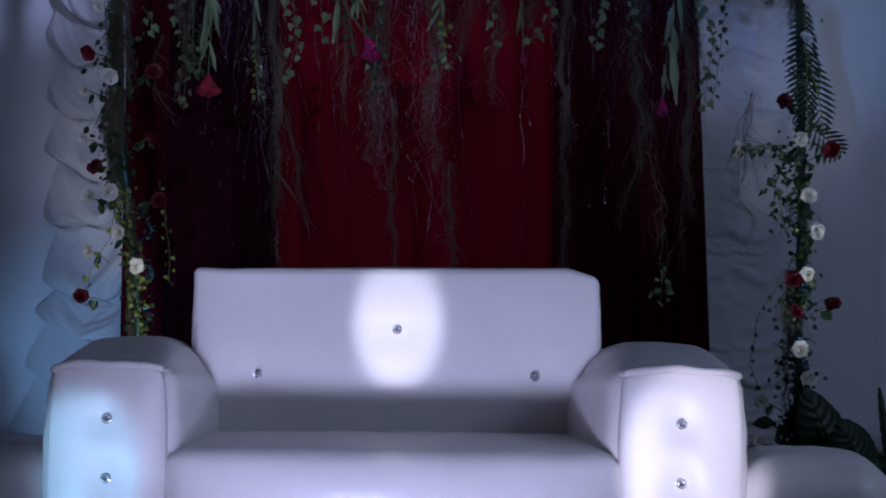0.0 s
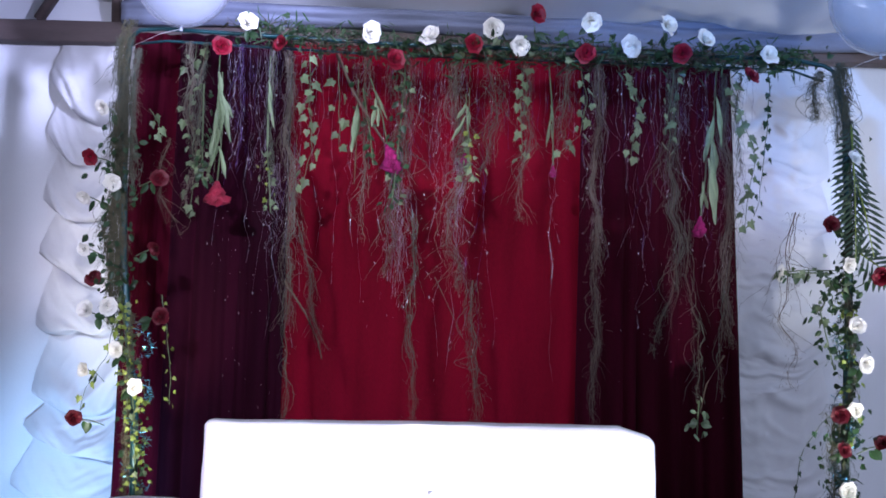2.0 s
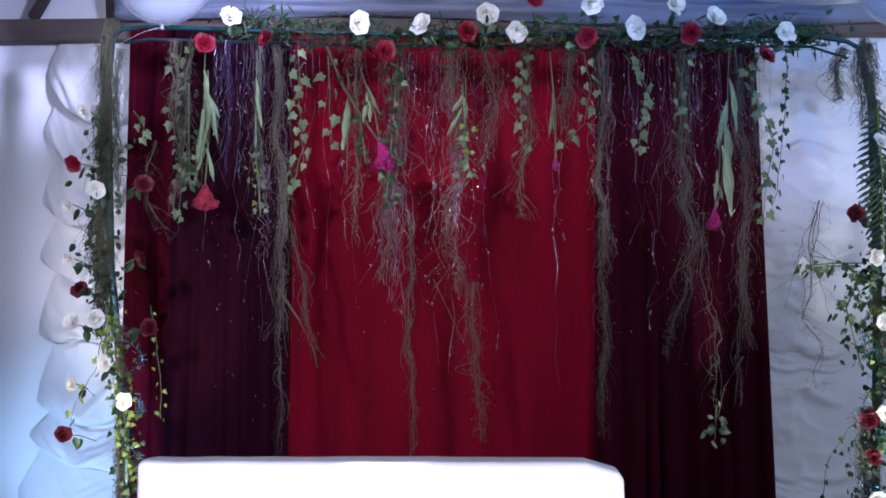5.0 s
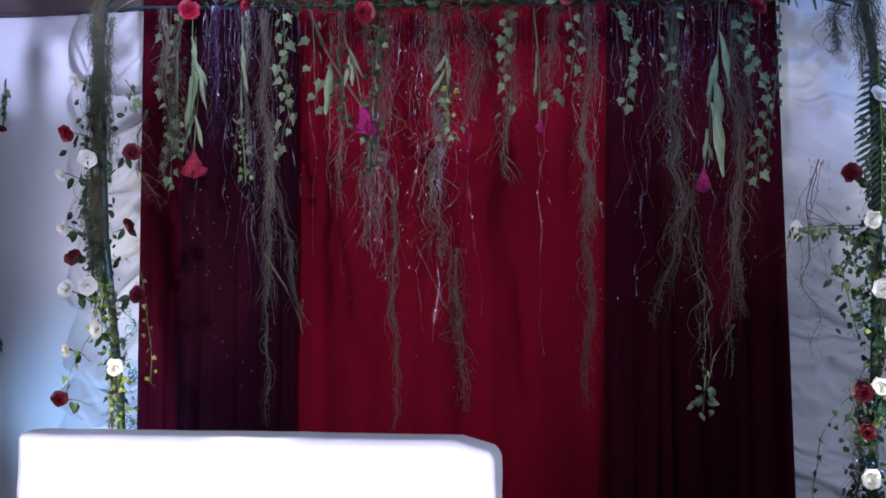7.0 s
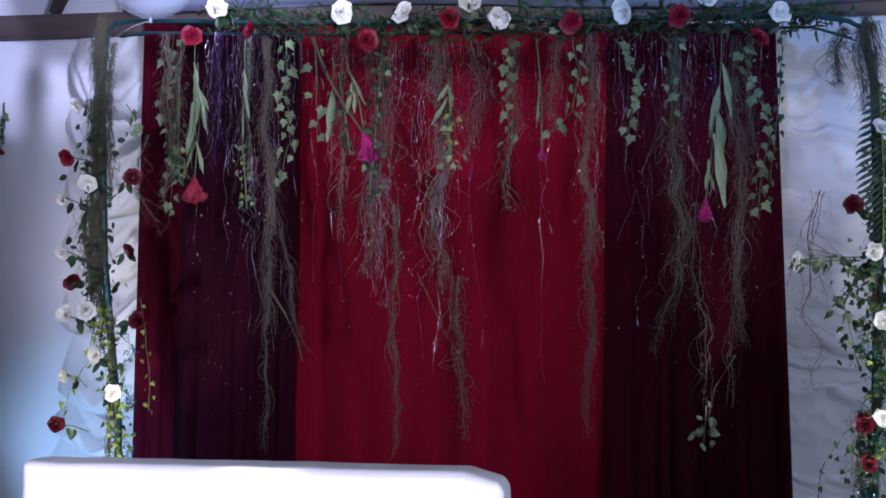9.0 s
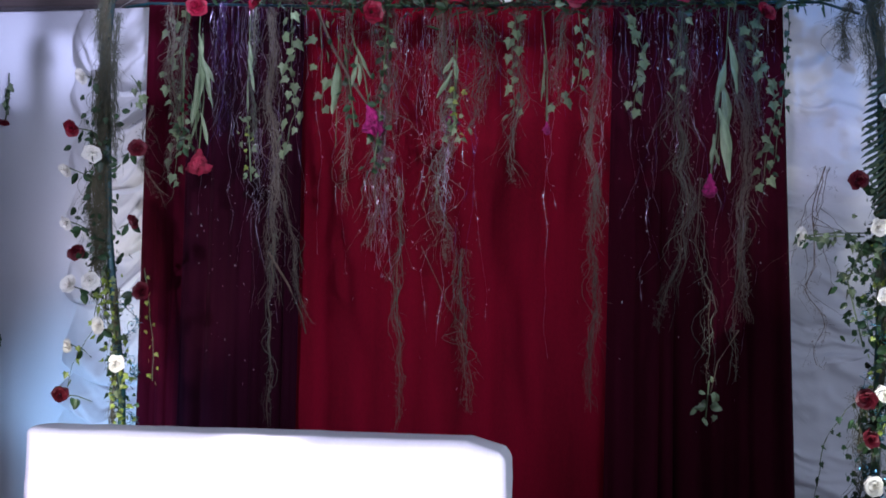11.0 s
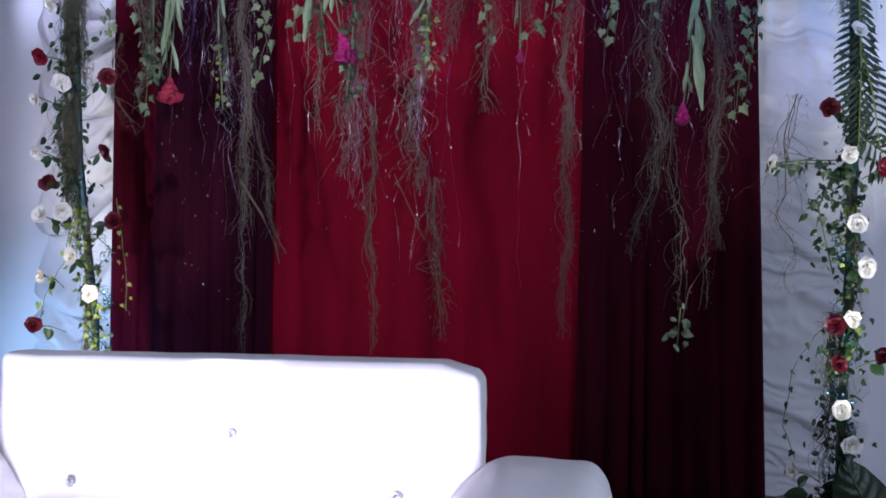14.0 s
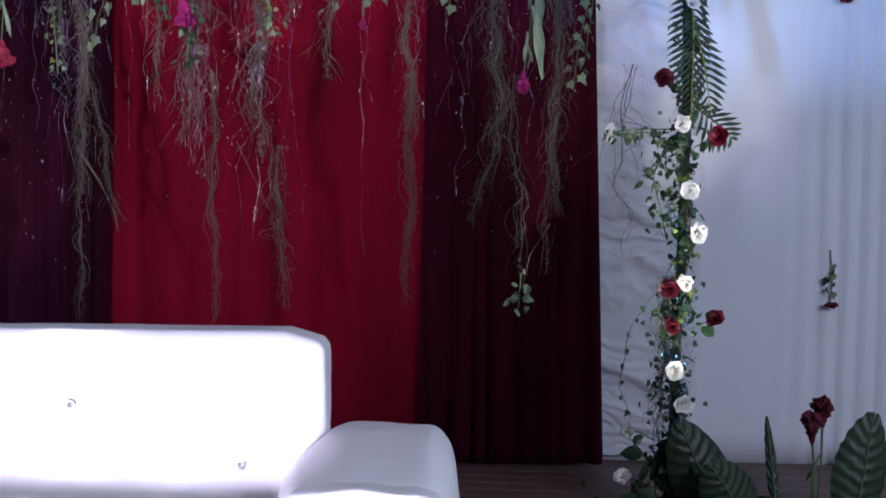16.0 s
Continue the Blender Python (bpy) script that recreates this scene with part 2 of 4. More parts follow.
def hanging(x0, x1, z0, z1, y, folds, amp, seed, flare=0.0, nzs=40, tilt=0.0, lean=0.0):
    """A gathered cloth whose folds deepen and wander towards the hem."""
    n = int(folds * 9)

    def place(u, v):
        x = x0 + (x1 - x0) * u
        x += (u - 0.5) * flare * v + u * lean * v
        ph = 2 * math.pi * folds * u + 1.6 * nz(u * 4 + seed, v * 0.8) + 2.5 * nz(u * 9, seed)
        depth = amp * (0.45 + 0.55 * v) * (0.75 + 0.7 * nz(u * 6 + seed, 3.1, v * 0.6))
        return (x + 0.25 * depth * math.cos(ph), y + depth * math.sin(ph) + 0.012 * nz(u * 12, v * 5, seed), z1 + tilt * (x + 0.4) + (z0 - z1 - tilt * (x + 0.4)) * v)

    return Geo().grid(n, nzs, place)


def thick(ob, depth):
    s = ob.modifiers.new("thickness", "SOLIDIFY")
    s.thickness = depth
    return ob


def wall_place(u, v):
    x = -5 + 10 * u
    near = math.exp(-((x - 2.45) / 0.22) ** 2) + 0.7 * max(0, v - 0.55) * math.exp(-((x + 2.95) / 0.3) ** 2) + 0.35 * math.exp(-((x - 3.2) / 0.5) ** 2)
    fold = 0.022 * near * math.sin(x * 62 + 1.5 * nz(x * 3, v * 2)) * (0.5 + 0.5 * v) + 0.006 * nz(x * 5, v * 1.5)
    return (x, 1.00 + fold, 3.4 - 3.4 * v)


turned(thick(whole("wall_north", Geo().grid(420, 24, wall_place), WALL_CLOTH, "plain white cloth wall with a few hanging folds", "wall", "structure"), -0.05))
whole("wall_west", box_geo(-5.1, -5.0, -9.5, 1.7, -0.56, 3.9), WALL_CLOTH, "plain white cloth side wall of the tent", "wall", "structure", False)
whole("wall_east", box_geo(5.0, 5.1, -9.5, 1.7, -0.56, 3.9), WALL_CLOTH, "plain white cloth side wall of the tent", "wall", "structure", False)
whole("wall_south", box_geo(-5, 5, -9.6, -9.5, -0.56, 3.9), WALL_CLOTH, "plain white cloth end wall of the tent", "wall", "structure", False)


def roof_place(u, v):
    x, y = -5 + 10 * u, 1.6 - 11.15 * v
    sag = 0.05 * abs(math.sin(x * 3.6 + 0.4 * nz(x, v * 4))) + 0.03 * nz(x * 4, v * 12)
    return (x, y, 2.91 + 0.35 * min(1, max(0, v - 0.06) * 7) + 0.3 * v - sag - 0.02 * (x + 0.4))


thick(whole("ceiling", Geo().grid(200, 60, roof_place), ROOF_CLOTH, "sagging white cloth tent roof lining", "ceiling", "structure"), 0.02)

beam = new("beam", box_geo(-4.9, 4.9, -0.05, 0.05, -0.055, 0.055, 0.008, 2).mesh("beam", BEAM))
beam.matrix_basis = TURNED @ pose(-0.4, 0.93, 2.755, 0, -0.75, 0)
tagged(beam, "dark brown tent beam carrying the curtains", "beam", kind="structure")
# thin dark bars made in place of the diagonal shadows on the roof cloth
for x, lean in ((-2.45, 38), (-2.05, 2), (1.45, -42)):
    shade_bar = new("shadow_bar", box_geo(-0.022, 0.022, -0.03, 0.03, 0, 0.62, 0.005, 1).mesh("shadow_bar", BEAM))
    shade_bar.matrix_basis = TURNED @ pose(x, 0.94, 2.80, 20, lean, 0)
    tagged(shade_bar, "thin dark bar standing in for a shadow on the roof cloth", "strut", kind="structure")


def valance_place(u, v):
    x = -2.0 + 4.6 * u
    drop = 0.13 + 0.02 * math.sin(x * 2.1)
    z = 2.905 - 0.004 * (x + 0.4) - drop * v
    return (x, 0.85 - 0.05 * math.sin(math.pi * v) + 0.016 * math.sin(v * 14 + 3 * nz(x * 1.4, v * 2)) + 0.02 * nz(x * 3, v * 3), z)


turned(thick(whole("valance", Geo().grid(120, 16, valance_place), SHADED_CLOTH, "gathered white cloth valance along the beam, shade painted grey-blue", "valance", "structure"), 0.004))

# ---- curtains ----
turned(thick(whole("velvet_curtain", hanging(-1.30, 1.08, 0.02, 2.70, 0.86, 11, 0.016, 3.0, tilt=-0.02), RED, "deep red velvet backdrop curtain hanging to the floor", "curtain"), 0.004))
turned(thick(whole("velvet_curtain", hanging(-1.93, -1.60, 0.02, 2.695, 0.845, 4, 0.022, 5.0, tilt=-0.02), DARK_RED, "narrow dark red velvet curtain beside plum panel", "curtain"), 0.004))
turned(thick(whole("velvet_curtain", hanging(-1.69, -1.12, 0.02, 2.69, 0.79, 6, 0.034, 7.0, 0.03, tilt=-0.02), PLUM, "dark plum velvet curtain panel over red curtain", "curtain"), 0.004))
turned(thick(whole("velvet_curtain", hanging(0.360, 1.125, 0.02, 2.68, 0.79, 8, 0.034, 11.0, tilt=-0.02, lean=0.10), MAROON, "dark maroon velvet curtain panel spreading at the hem", "curtain"), 0.004))


def festoon(inner, outer, y, tiers, seed, bulge, droop, flare, tail, label):
    """A festooned drape: swagged tiers, each swelling towards its hem and tucked back under it."""
    rng = random.Random(seed)
    top = 2.72 - 0.02 * ((inner + outer) / 2 + 0.4)
    step, side = (top - 0.03) / tiers, outer - inner
    hems = [(0, 0, 0)] + [(rng.uniform(-0.18, 0.18), droop * rng.uniform(0.5, 1.4), rng.uniform(-0.45, 0.45)) for _ in range(tiers - 1)] + [(0, 0, 0)]
    d = turned(thing("ruffled_drape", pose((inner + outer) / 2, y, 2.7), label, "drape", "drapes beside the curtain"))
    back = Matrix.Translation((-(inner + outer) / 2, -y, -2.7))

    loose = bulge > 0.03

    def hem(k, u):
        shift, low, slant = hems[k]
        return top - step * (k + shift) - step * (low * math.sin(math.pi * min(1, u * 0.95 + 0.02)) + slant * (u - 0.5) + 0.16 * nz(u * 3.4, seed, k * 2.7) * (0 < k < tiers))

    def place(k, u, f):
        f = min(f, 0.999)
        swell = math.sin(0.5 * math.pi * f / 0.86) ** 1.5 if f < 0.86 else math.cos(0.5 * math.pi * (f - 0.86) / 0.14)
        rise = 0.0 if f < 0.90 or not loose else 0.10 * step * (f - 0.90) / 0.10
        if loose:  # creases of their own in every tier
            bow, lift = 7.3 * k + f + 1.1 * abs(u - 0.5 + 0.2 * nz(k * 3.1, seed)), 0.4 + 0.6 * swell
        else:  # shallow chevrons that run on from tier to tier
            bow, lift = 0.9 * (k + f) - 0.9 * abs(u - 0.45 + 0.25 * nz((k + f) * 0.6, seed)), 0.75
        fold = nz(bow * 2.6, u * 1.3 + seed) + 0.5 * nz(bow * 6.5, u * 2.2, seed)
        ridge = max(0, 1 - 4.5 * abs(nz(bow * 1.9, u * 0.9, seed + 4)))
        fine = max(0, 1 - 4 * abs(nz(bow * 4.1, u * 2.6, seed + 9)))
        deep = bulge * swell * (0.55 + 0.6 * nz(u * 1.7 + k, seed) + 0.45 * math.sin(math.pi * u)) + (0.032 * fold + 0.030 * ridge + 0.014 * fine) * lift + 0.006 * nz(u * 14, (k + f) * 7, seed)
        edge = 1 - u ** 9
        last = tail * max(0, (k + f - tiers + 3) / 3) ** 1.5
        x = inner + side * u * (1 + flare * (swell - 0.5) * (1 + 0.7 * nz(k * 2.2, seed + 8)) + last) + 0.008 * nz(f * 5, k, u * 4)
        return (x, y - 0.012 - max(0.0, deep) * edge, hem(k, u) + (hem(k + 1, u) - hem(k, u)) * f ** 0.92 + rise)

    for k in range(tiers):
        part("swag", Geo().grid(44, 22, functools.partial(place, k)), WHITE_CLOTH, d, m=back)


festoon(-1.86, -2.345, 0.988, 9, 2, 0.085, 0.42, 0.14, 0.34, "white ruffled voile drape in swagged tiers")
festoon(1.09, 1.70, 0.985, 10, 9, 0.007, 0.7, 0.07, 0.0, "white ruffled voile drape with soft creases")


# ---- sofa ----
def cushion(x0, x1, y0, y1, z0, z1, bevel, seg, puff, seed, pins=()):
    """A padded block: bevelled, swelled faces, faint creases, dimples at the pins (x, y, z)."""
    bm = bmesh.new()
    bmesh.ops.create_cube(bm, size=1)
    sx, sy, sz = x1 - x0, y1 - y0, z1 - z0
    for v in bm.verts:
        v.co = Vector((v.co.x * sx, v.co.y * sy, v.co.z * sz))
    bmesh.ops.bevel(bm, geom=bm.edges[:], offset=bevel, segments=seg, profile=0.5, affect="EDGES")
    bmesh.ops.subdivide_edges(bm, edges=[e for e in bm.edges if e.calc_length() > 0.12], cuts=14, use_grid_fill=True)
    bm.normal_update()
    c = Vector(((x0 + x1) / 2, (y0 + y1) / 2, (z0 + z1) / 2))
    moved = []
    for v in bm.verts:
        p = v.co
        a, b, d = 2 * p.x / sx, 2 * p.y / sy, 2 * p.z / sz
        weight = max(0, (1 - a * a)) * max(0, 1 - d * d) if abs(v.normal.y) > 0.7 else max(0, (1 - a * a)) * max(0, 1 - b * b) if abs(v.normal.z) > 0.7 else max(0, 1 - b * b) * max(0, 1 - d * d)
        q = c + p + v.normal * (puff * weight ** 0.6 + 0.0035 * nz(p.x * 14 + seed, p.y * 14, p.z * 14))
        for pin in pins:
            gap = (q - Vector(pin)).length
            q -= v.normal * 0.028 * math.exp(-((gap / 0.040) ** 2))
        moved.append(q)
    g = Geo()
    bm.verts.index_update()
    g.v = moved
    g.f = [tuple(v.index for v in f.verts) for f in bm.faces]
    bm.free()
    return g


def button_geo():
    g = Geo()
    g.grid(12, 4, lambda u, v: (0.0115 * math.cos(2 * math.pi * u) * math.cos(v * 1.4), -0.010 * math.sin(v * 1.4), 0.0115 * math.sin(2 * math.pi * u) * math.cos(v * 1.4)), True)
    g.grid(12, 3, lambda u, v: ((0.0115 + 0.003 * math.cos(2 * math.pi * v)) * math.cos(2 * math.pi * u), 0.003 * math.sin(2 * math.pi * v), (0.0115 + 0.003 * math.cos(2 * math.pi * v)) * math.sin(2 * math.pi * u)), True)
    return g


def sofa():
    # local frame: x along the sofa from its middle, y from the front (-) to the back (+), z from the floor
    s = thing("sofa", pose(-0.243, -2.215, 0, 0, 0, 3.4) @ Matrix.Scale(1.015, 4), "white leatherette two-seat sofa with crystal buttons", "sofa")
    half, arm_in, arm_out = 0.634, 0.610, 0.935
    pins = [(-0.43, 0.205, 0.53), (0.43, 0.205, 0.53), (0.0, 0.205, 0.672)]

    back = cushion(-half, half, 0.215, 0.375, 0.16, 0.856, 0.017, 4, 0.012, 1.0, pins)
    for p in back.v:  # rounder upper corners
        over = max(0, p.x - (half - 0.060)) / 0.060
        if p.z > 0.66:
            p.z += (0.007 * (p.x / half) ** 4 + 0.008 * p.x / half) * min(1, (p.z - 0.66) / 0.12)
            p.z -= 0.036 * over ** 1.2 * min(1, (p.z - 0.66) / 0.12)
    part("backrest", back, LEATHER, s)
    seat = cushion(-0.615, 0.615, -0.325, 0.24, 0.14, 0.350, 0.05, 5, 0.016, 5.0)
    for p in seat.v:  # a shallow seam at the front, in the middle
        if p.y < 0.0:
            dent = math.exp(-((p.x + 0.03 + 0.1 * p.y) / 0.016) ** 2) * min(1, -p.y * 6)
            p.z -= 0.016 * dent
            p.y += 0.012 * dent
    part("seat_cushion", seat, LEATHER, s)
    part("base", box_geo(-0.60, 0.60, -0.27, 0.33, 0.045, 0.17, 0.012, 2), LEATHER, s)
    for side in (-1, 1):
        lo, hi = sorted((side * arm_in, side * (arm_out + (0.02 if side > 0 else 0))))
        arm = cushion(lo, hi, -0.285, 0.36, 0.05, 0.575, 0.055, 6, 0.02, 12.0 + side)
        for p in arm.v:  # humped top and bulging flanks
            w = (p.y + 0.285) / 0.645
            if p.z > 0.3:
                p.z += 0.050 * min(1, max(0, w * 1.8)) ** 0.7 * (p.z - 0.3) / 0.3
            if (p.x - (lo + hi) / 2) * side < 0:
                inward = min(1, abs(p.x - (lo + hi) / 2) / 0.15)
                p.x -= side * (0.040 if side < 0 else 0.058) * min(1, max(0, w * 1.3)) ** 0.8
                if p.z > 0.36:
                    p.z -= 0.085 * inward ** 2.2 * min(1, max(0, w * 1.25)) * (p.z - 0.36) / 0.24
            p.x += side * 0.02 * math.sin(math.pi * min(1, max(0, p.z / 0.6))) * (1 if (p.x - (lo + hi) / 2) * side > 0 else -0.3)
        arm = part("arm", arm, LEATHER, s)
        part("front_panel", cushion(lo + 0.018, hi - 0.018, -0.318, -0.278, 0.06, 0.558, 0.014, 3, 0.016, 20.0 + side, [((lo + hi) / 2, -0.33, z) for z in (0.432, 0.272)]), LEATHER, arm)
        edge = [(lo + 0.02, -0.305, 0.07), (lo + 0.017, -0.307, 0.3), (lo + 0.02, -0.305, 0.543), (lo + 0.04, -0.303, 0.565), (hi - 0.04, -0.303, 0.565), (hi - 0.02, -0.305, 0.543), (hi - 0.017, -0.307, 0.3), (hi - 0.02, -0.305, 0.07)]
        part("piping", Geo().tube(edge, 0.0055, n=6), SEAM, arm)
        lip = cushion(lo + 0.012, hi - 0.012, -0.330, -0.245, 0.565, 0.585, 0.008, 3, 0.004, 40.0 + side)
        for p in lip.v:  # a folded, wrinkled flap over the top of the panel
            p.z += 0.010 * nz(p.x * 16, p.y * 20, side) + 0.004 * math.sin(math.pi * (p.x - lo) / (hi - lo)) - 0.008 * max(0, abs(p.x - (lo + hi) / 2) - 0.11) / 0.03
            p.y += 0.006 * nz(p.x * 22, side)
        part("top_flap", lip, LEATHER, arm)
        for z in (0.432, 0.272):
            part("button", button_geo(), CRYSTAL, arm, "crystal button", m=pose((lo + hi) / 2, -0.318, z))
        for y in (-0.22, 0.29):
            part("foot", Geo().tube([(side * 0.76, y, 0.0), (side * 0.76, y, 0.055)], 0.022, 0.028, 10), BEAM, s)
    for x, y, z in pins:
        part("button", button_geo(), CRYSTAL, s, "crystal button", m=pose(x, y - 0.004, z))
    part("back_piping", Geo().tube([(-half + 0.03, 0.232, 0.40), (-half + 0.012, 0.232, 0.62), (-half + 0.012, 0.232, 0.74), (-half + 0.055, 0.232, 0.832), (0, 0.226, 0.841), (half - 0.055, 0.232, 0.832), (half - 0.012, 0.232, 0.74), (half - 0.012, 0.232, 0.62), (half - 0.03, 0.232, 0.40)], 0.003, n=5), LEATHER, s)
    return s


sofa()


def pouf(x, y, turn):
    p = thing("ottoman", pose(x, y, 0, 0, 0, turn), "low rounded white leatherette ottoman beside the sofa arm", "ottoman", "ottomans beside the sofa")
    part("cushion", cushion(-0.21, 0.21, -0.21, 0.21, 0.05, 0.33, 0.10, 6, 0.02, 31.0 + x), LEATHER, p)
    for a in (-0.13, 0.13):
        for b in (-0.13, 0.13):
            part("foot", Geo().tube([(a, b, 0), (a, b, 0.07)], 0.018, 0.022, 8), BEAM, p)


pouf(-1.42, -2.25, 5)
pouf(0.975, -2.21, -4)


# ---- flower arch ----
def arch():
    a = thing("flower_arch", pose(0, 0, 0), "teal painted steel arch frame wrapped in greenery", "arch")
    part("post", Geo().tube([(-1.60, 0, 0), (-1.63, 0, 0.8), (-1.72, 0, 1.5), (-1.76, 0, 2.30), (-1.745, 0, 2.50)], 0.018, n=8), TEAL, a)
    part("post", Geo().tube([(1.46, 0, 0), (1.475, 0, 0.8), (1.49, 0, 1.5), (1.475, 0, 2.20), (1.43, 0, 2.42)], 0.018, n=8), TEAL, a)
    part("crossbar", Geo().tube([(-1.745, 0, 2.50), (-1.70, 0, 2.540), (-1.60, 0, 2.548), (-0.6, 0, 2.505), (0.4, 0, 2.492), (1.25, 0, 2.475), (1.38, 0, 2.45), (1.43, 0, 2.42)], 0.010, n=8), TEAL, a)
    part("crossbar", Geo().tube([(-1.72, 0.09, 2.50), (-1.6, 0.09, 2.515), (-0.6, 0.09, 2.475), (0.4, 0.09, 2.465), (1.25, 0.09, 2.45), (1.40, 0.09, 2.40)], 0.006, n=6), TEAL, a)
    for x in (-1.755, 1.47):
        part("foot_plate", box_geo(x + 0.15 if x < 0 else x, (x + 0.30) if x < 0 else x + 0.15, -0.12, 0.12, 0, 0.012, 0.003, 1), TEAL, a)
    return a


arch_ob = arch()


# ---- greenery kinds ----
def lobed_leaf(size):
    """An ivy leaf: a long middle lobe, two side lobes and a notched base, folded along its rib; its stalk end is at the origin and it points down."""
    half = [(0.0, -0.05), (0.18, 0.10), (0.36, 0.0), (0.34, -0.18), (0.52, -0.38), (0.27, -0.46), (0.20, -0.66)]
    ring = half + [(0.0, -1.05)] + [(-x, z) for x, z in reversed(half[1:])]
    g = Geo()
    g.v = [Vector((0, -0.09 * size, -0.36 * size))] + [Vector((x * size, (0.22 * abs(x) - 0.06) * size - 0.10 * size * z * z, z * size)) for x, z in ring]
    n = len(ring)
    g.f = [(0, 1 + i, 1 + (i + 1) % n) for i in range(n)]
    return g


def blade_leaf(length, width, curl, n=10):
    def place(u, v):
        w = width * (0.62 + 0.12 * math.sin(v * 9 + curl * 90)) * math.sin(math.pi * min(1, v * 0.93 + 0.05)) ** 0.75
        s = (u - 0.5) * 2
        return (s * w / 2 + 0.10 * width * math.sin(v * 5), curl * v * v + 0.25 * w * abs(s) + 0.04 * width * math.sin(v * 17 + s * 2), -length * v)
    return Geo().grid(4, n, place)


def oval_leaf(size):
    """A pointed oval leaf, folded along its rib and curled at the tip."""
    def place(u, v):
        s, w = (u - 0.5) * 2, 0.30 * size * math.sin(math.pi * v ** 0.8) ** 0.8
        return (s * w, 0.35 * abs(s) * w - 0.10 * size * math.sin(2.4 * v), -size * v)
    return Geo().grid(4, 5, place)


IVY_MESH = lobed_leaf(0.046).mesh("leaf", IVY, False)
LIME_MESH = lobed_leaf(0.036).mesh("leaf", LIME, False)
DARK_MESH = oval_leaf(0.058).mesh("leaf", LEAF)
PALE_MESH = oval_leaf(0.066).mesh("leaf", BLADE)
DARK_IVY_MESH = lobed_leaf(0.040).mesh("leaf", LEAF, False)


def wander(rng, x, y, z0, z1, sway, n):
    """A hanging line that drifts sideways on its way down."""
    a, b, pts = rng.uniform(0, 99), rng.uniform(0, 99), []
    for i in range(n):
        k = i / (n - 1)
        pts.append(Vector((x + sway * (nz(a, k * 3.2) * 1.2 + 0.5 * nz(a, k * 9) + 0.2 * nz(a, k * 21)) * min(1, k * 3), y + 0.6 * sway * nz(b, k * 3.2) * min(1, k * 3), z0 + (z1 - z0) * k)))
    return pts


def ivy_strand(seed, pts, leaf, every, spread=0.02, label="hanging ivy strand with pale green lobed leaves", scale=1.0):
    rng = random.Random(seed)
    base = Vector(pts[0])
    line = []
    for i in range(len(pts) - 1):
        p, q = Vector(pts[i]), Vector(pts[i + 1])
        steps = max(2, int((q - p).length / 0.03))
        line += [p.lerp(q, k / steps) for k in range(steps)]
    line.append(Vector(pts[-1]))
    line = [p - base + Vector((0.012 * nz(seed, i * 0.4), 0.012 * nz(seed + 5, i * 0.4), 0)) for i, p in enumerate(line)]
    s = thing("ivy_strand", Matrix.Translation(base), label, "ivy", "ivy on the arch")
    part("stem", Geo().tube(line, 0.0022, 0.0014, 4), STEM, s)
    gone, k = 0.0, 0
    for i in range(1, len(line)):
        gone += (line[i] - line[i - 1]).length
        if gone > every * 0.75:
            gone, k = 0.0, k + 1
            side = 1 if k % 2 else -1
            place = line[i] + Vector((side * spread * rng.uniform(0.2, 1), rng.uniform(-0.02, 0.005), 0))
            size = rng.uniform(0.7, 1.25) * scale
            part("leaf", leaf, None, s, m=Matrix.Translation(place) @ pose(0, 0, 0, rng.uniform(-40, 25), rng.uniform(-48, 48), rng.uniform(-70, 70)) @ Matrix.Scale(size, 4))
    return s


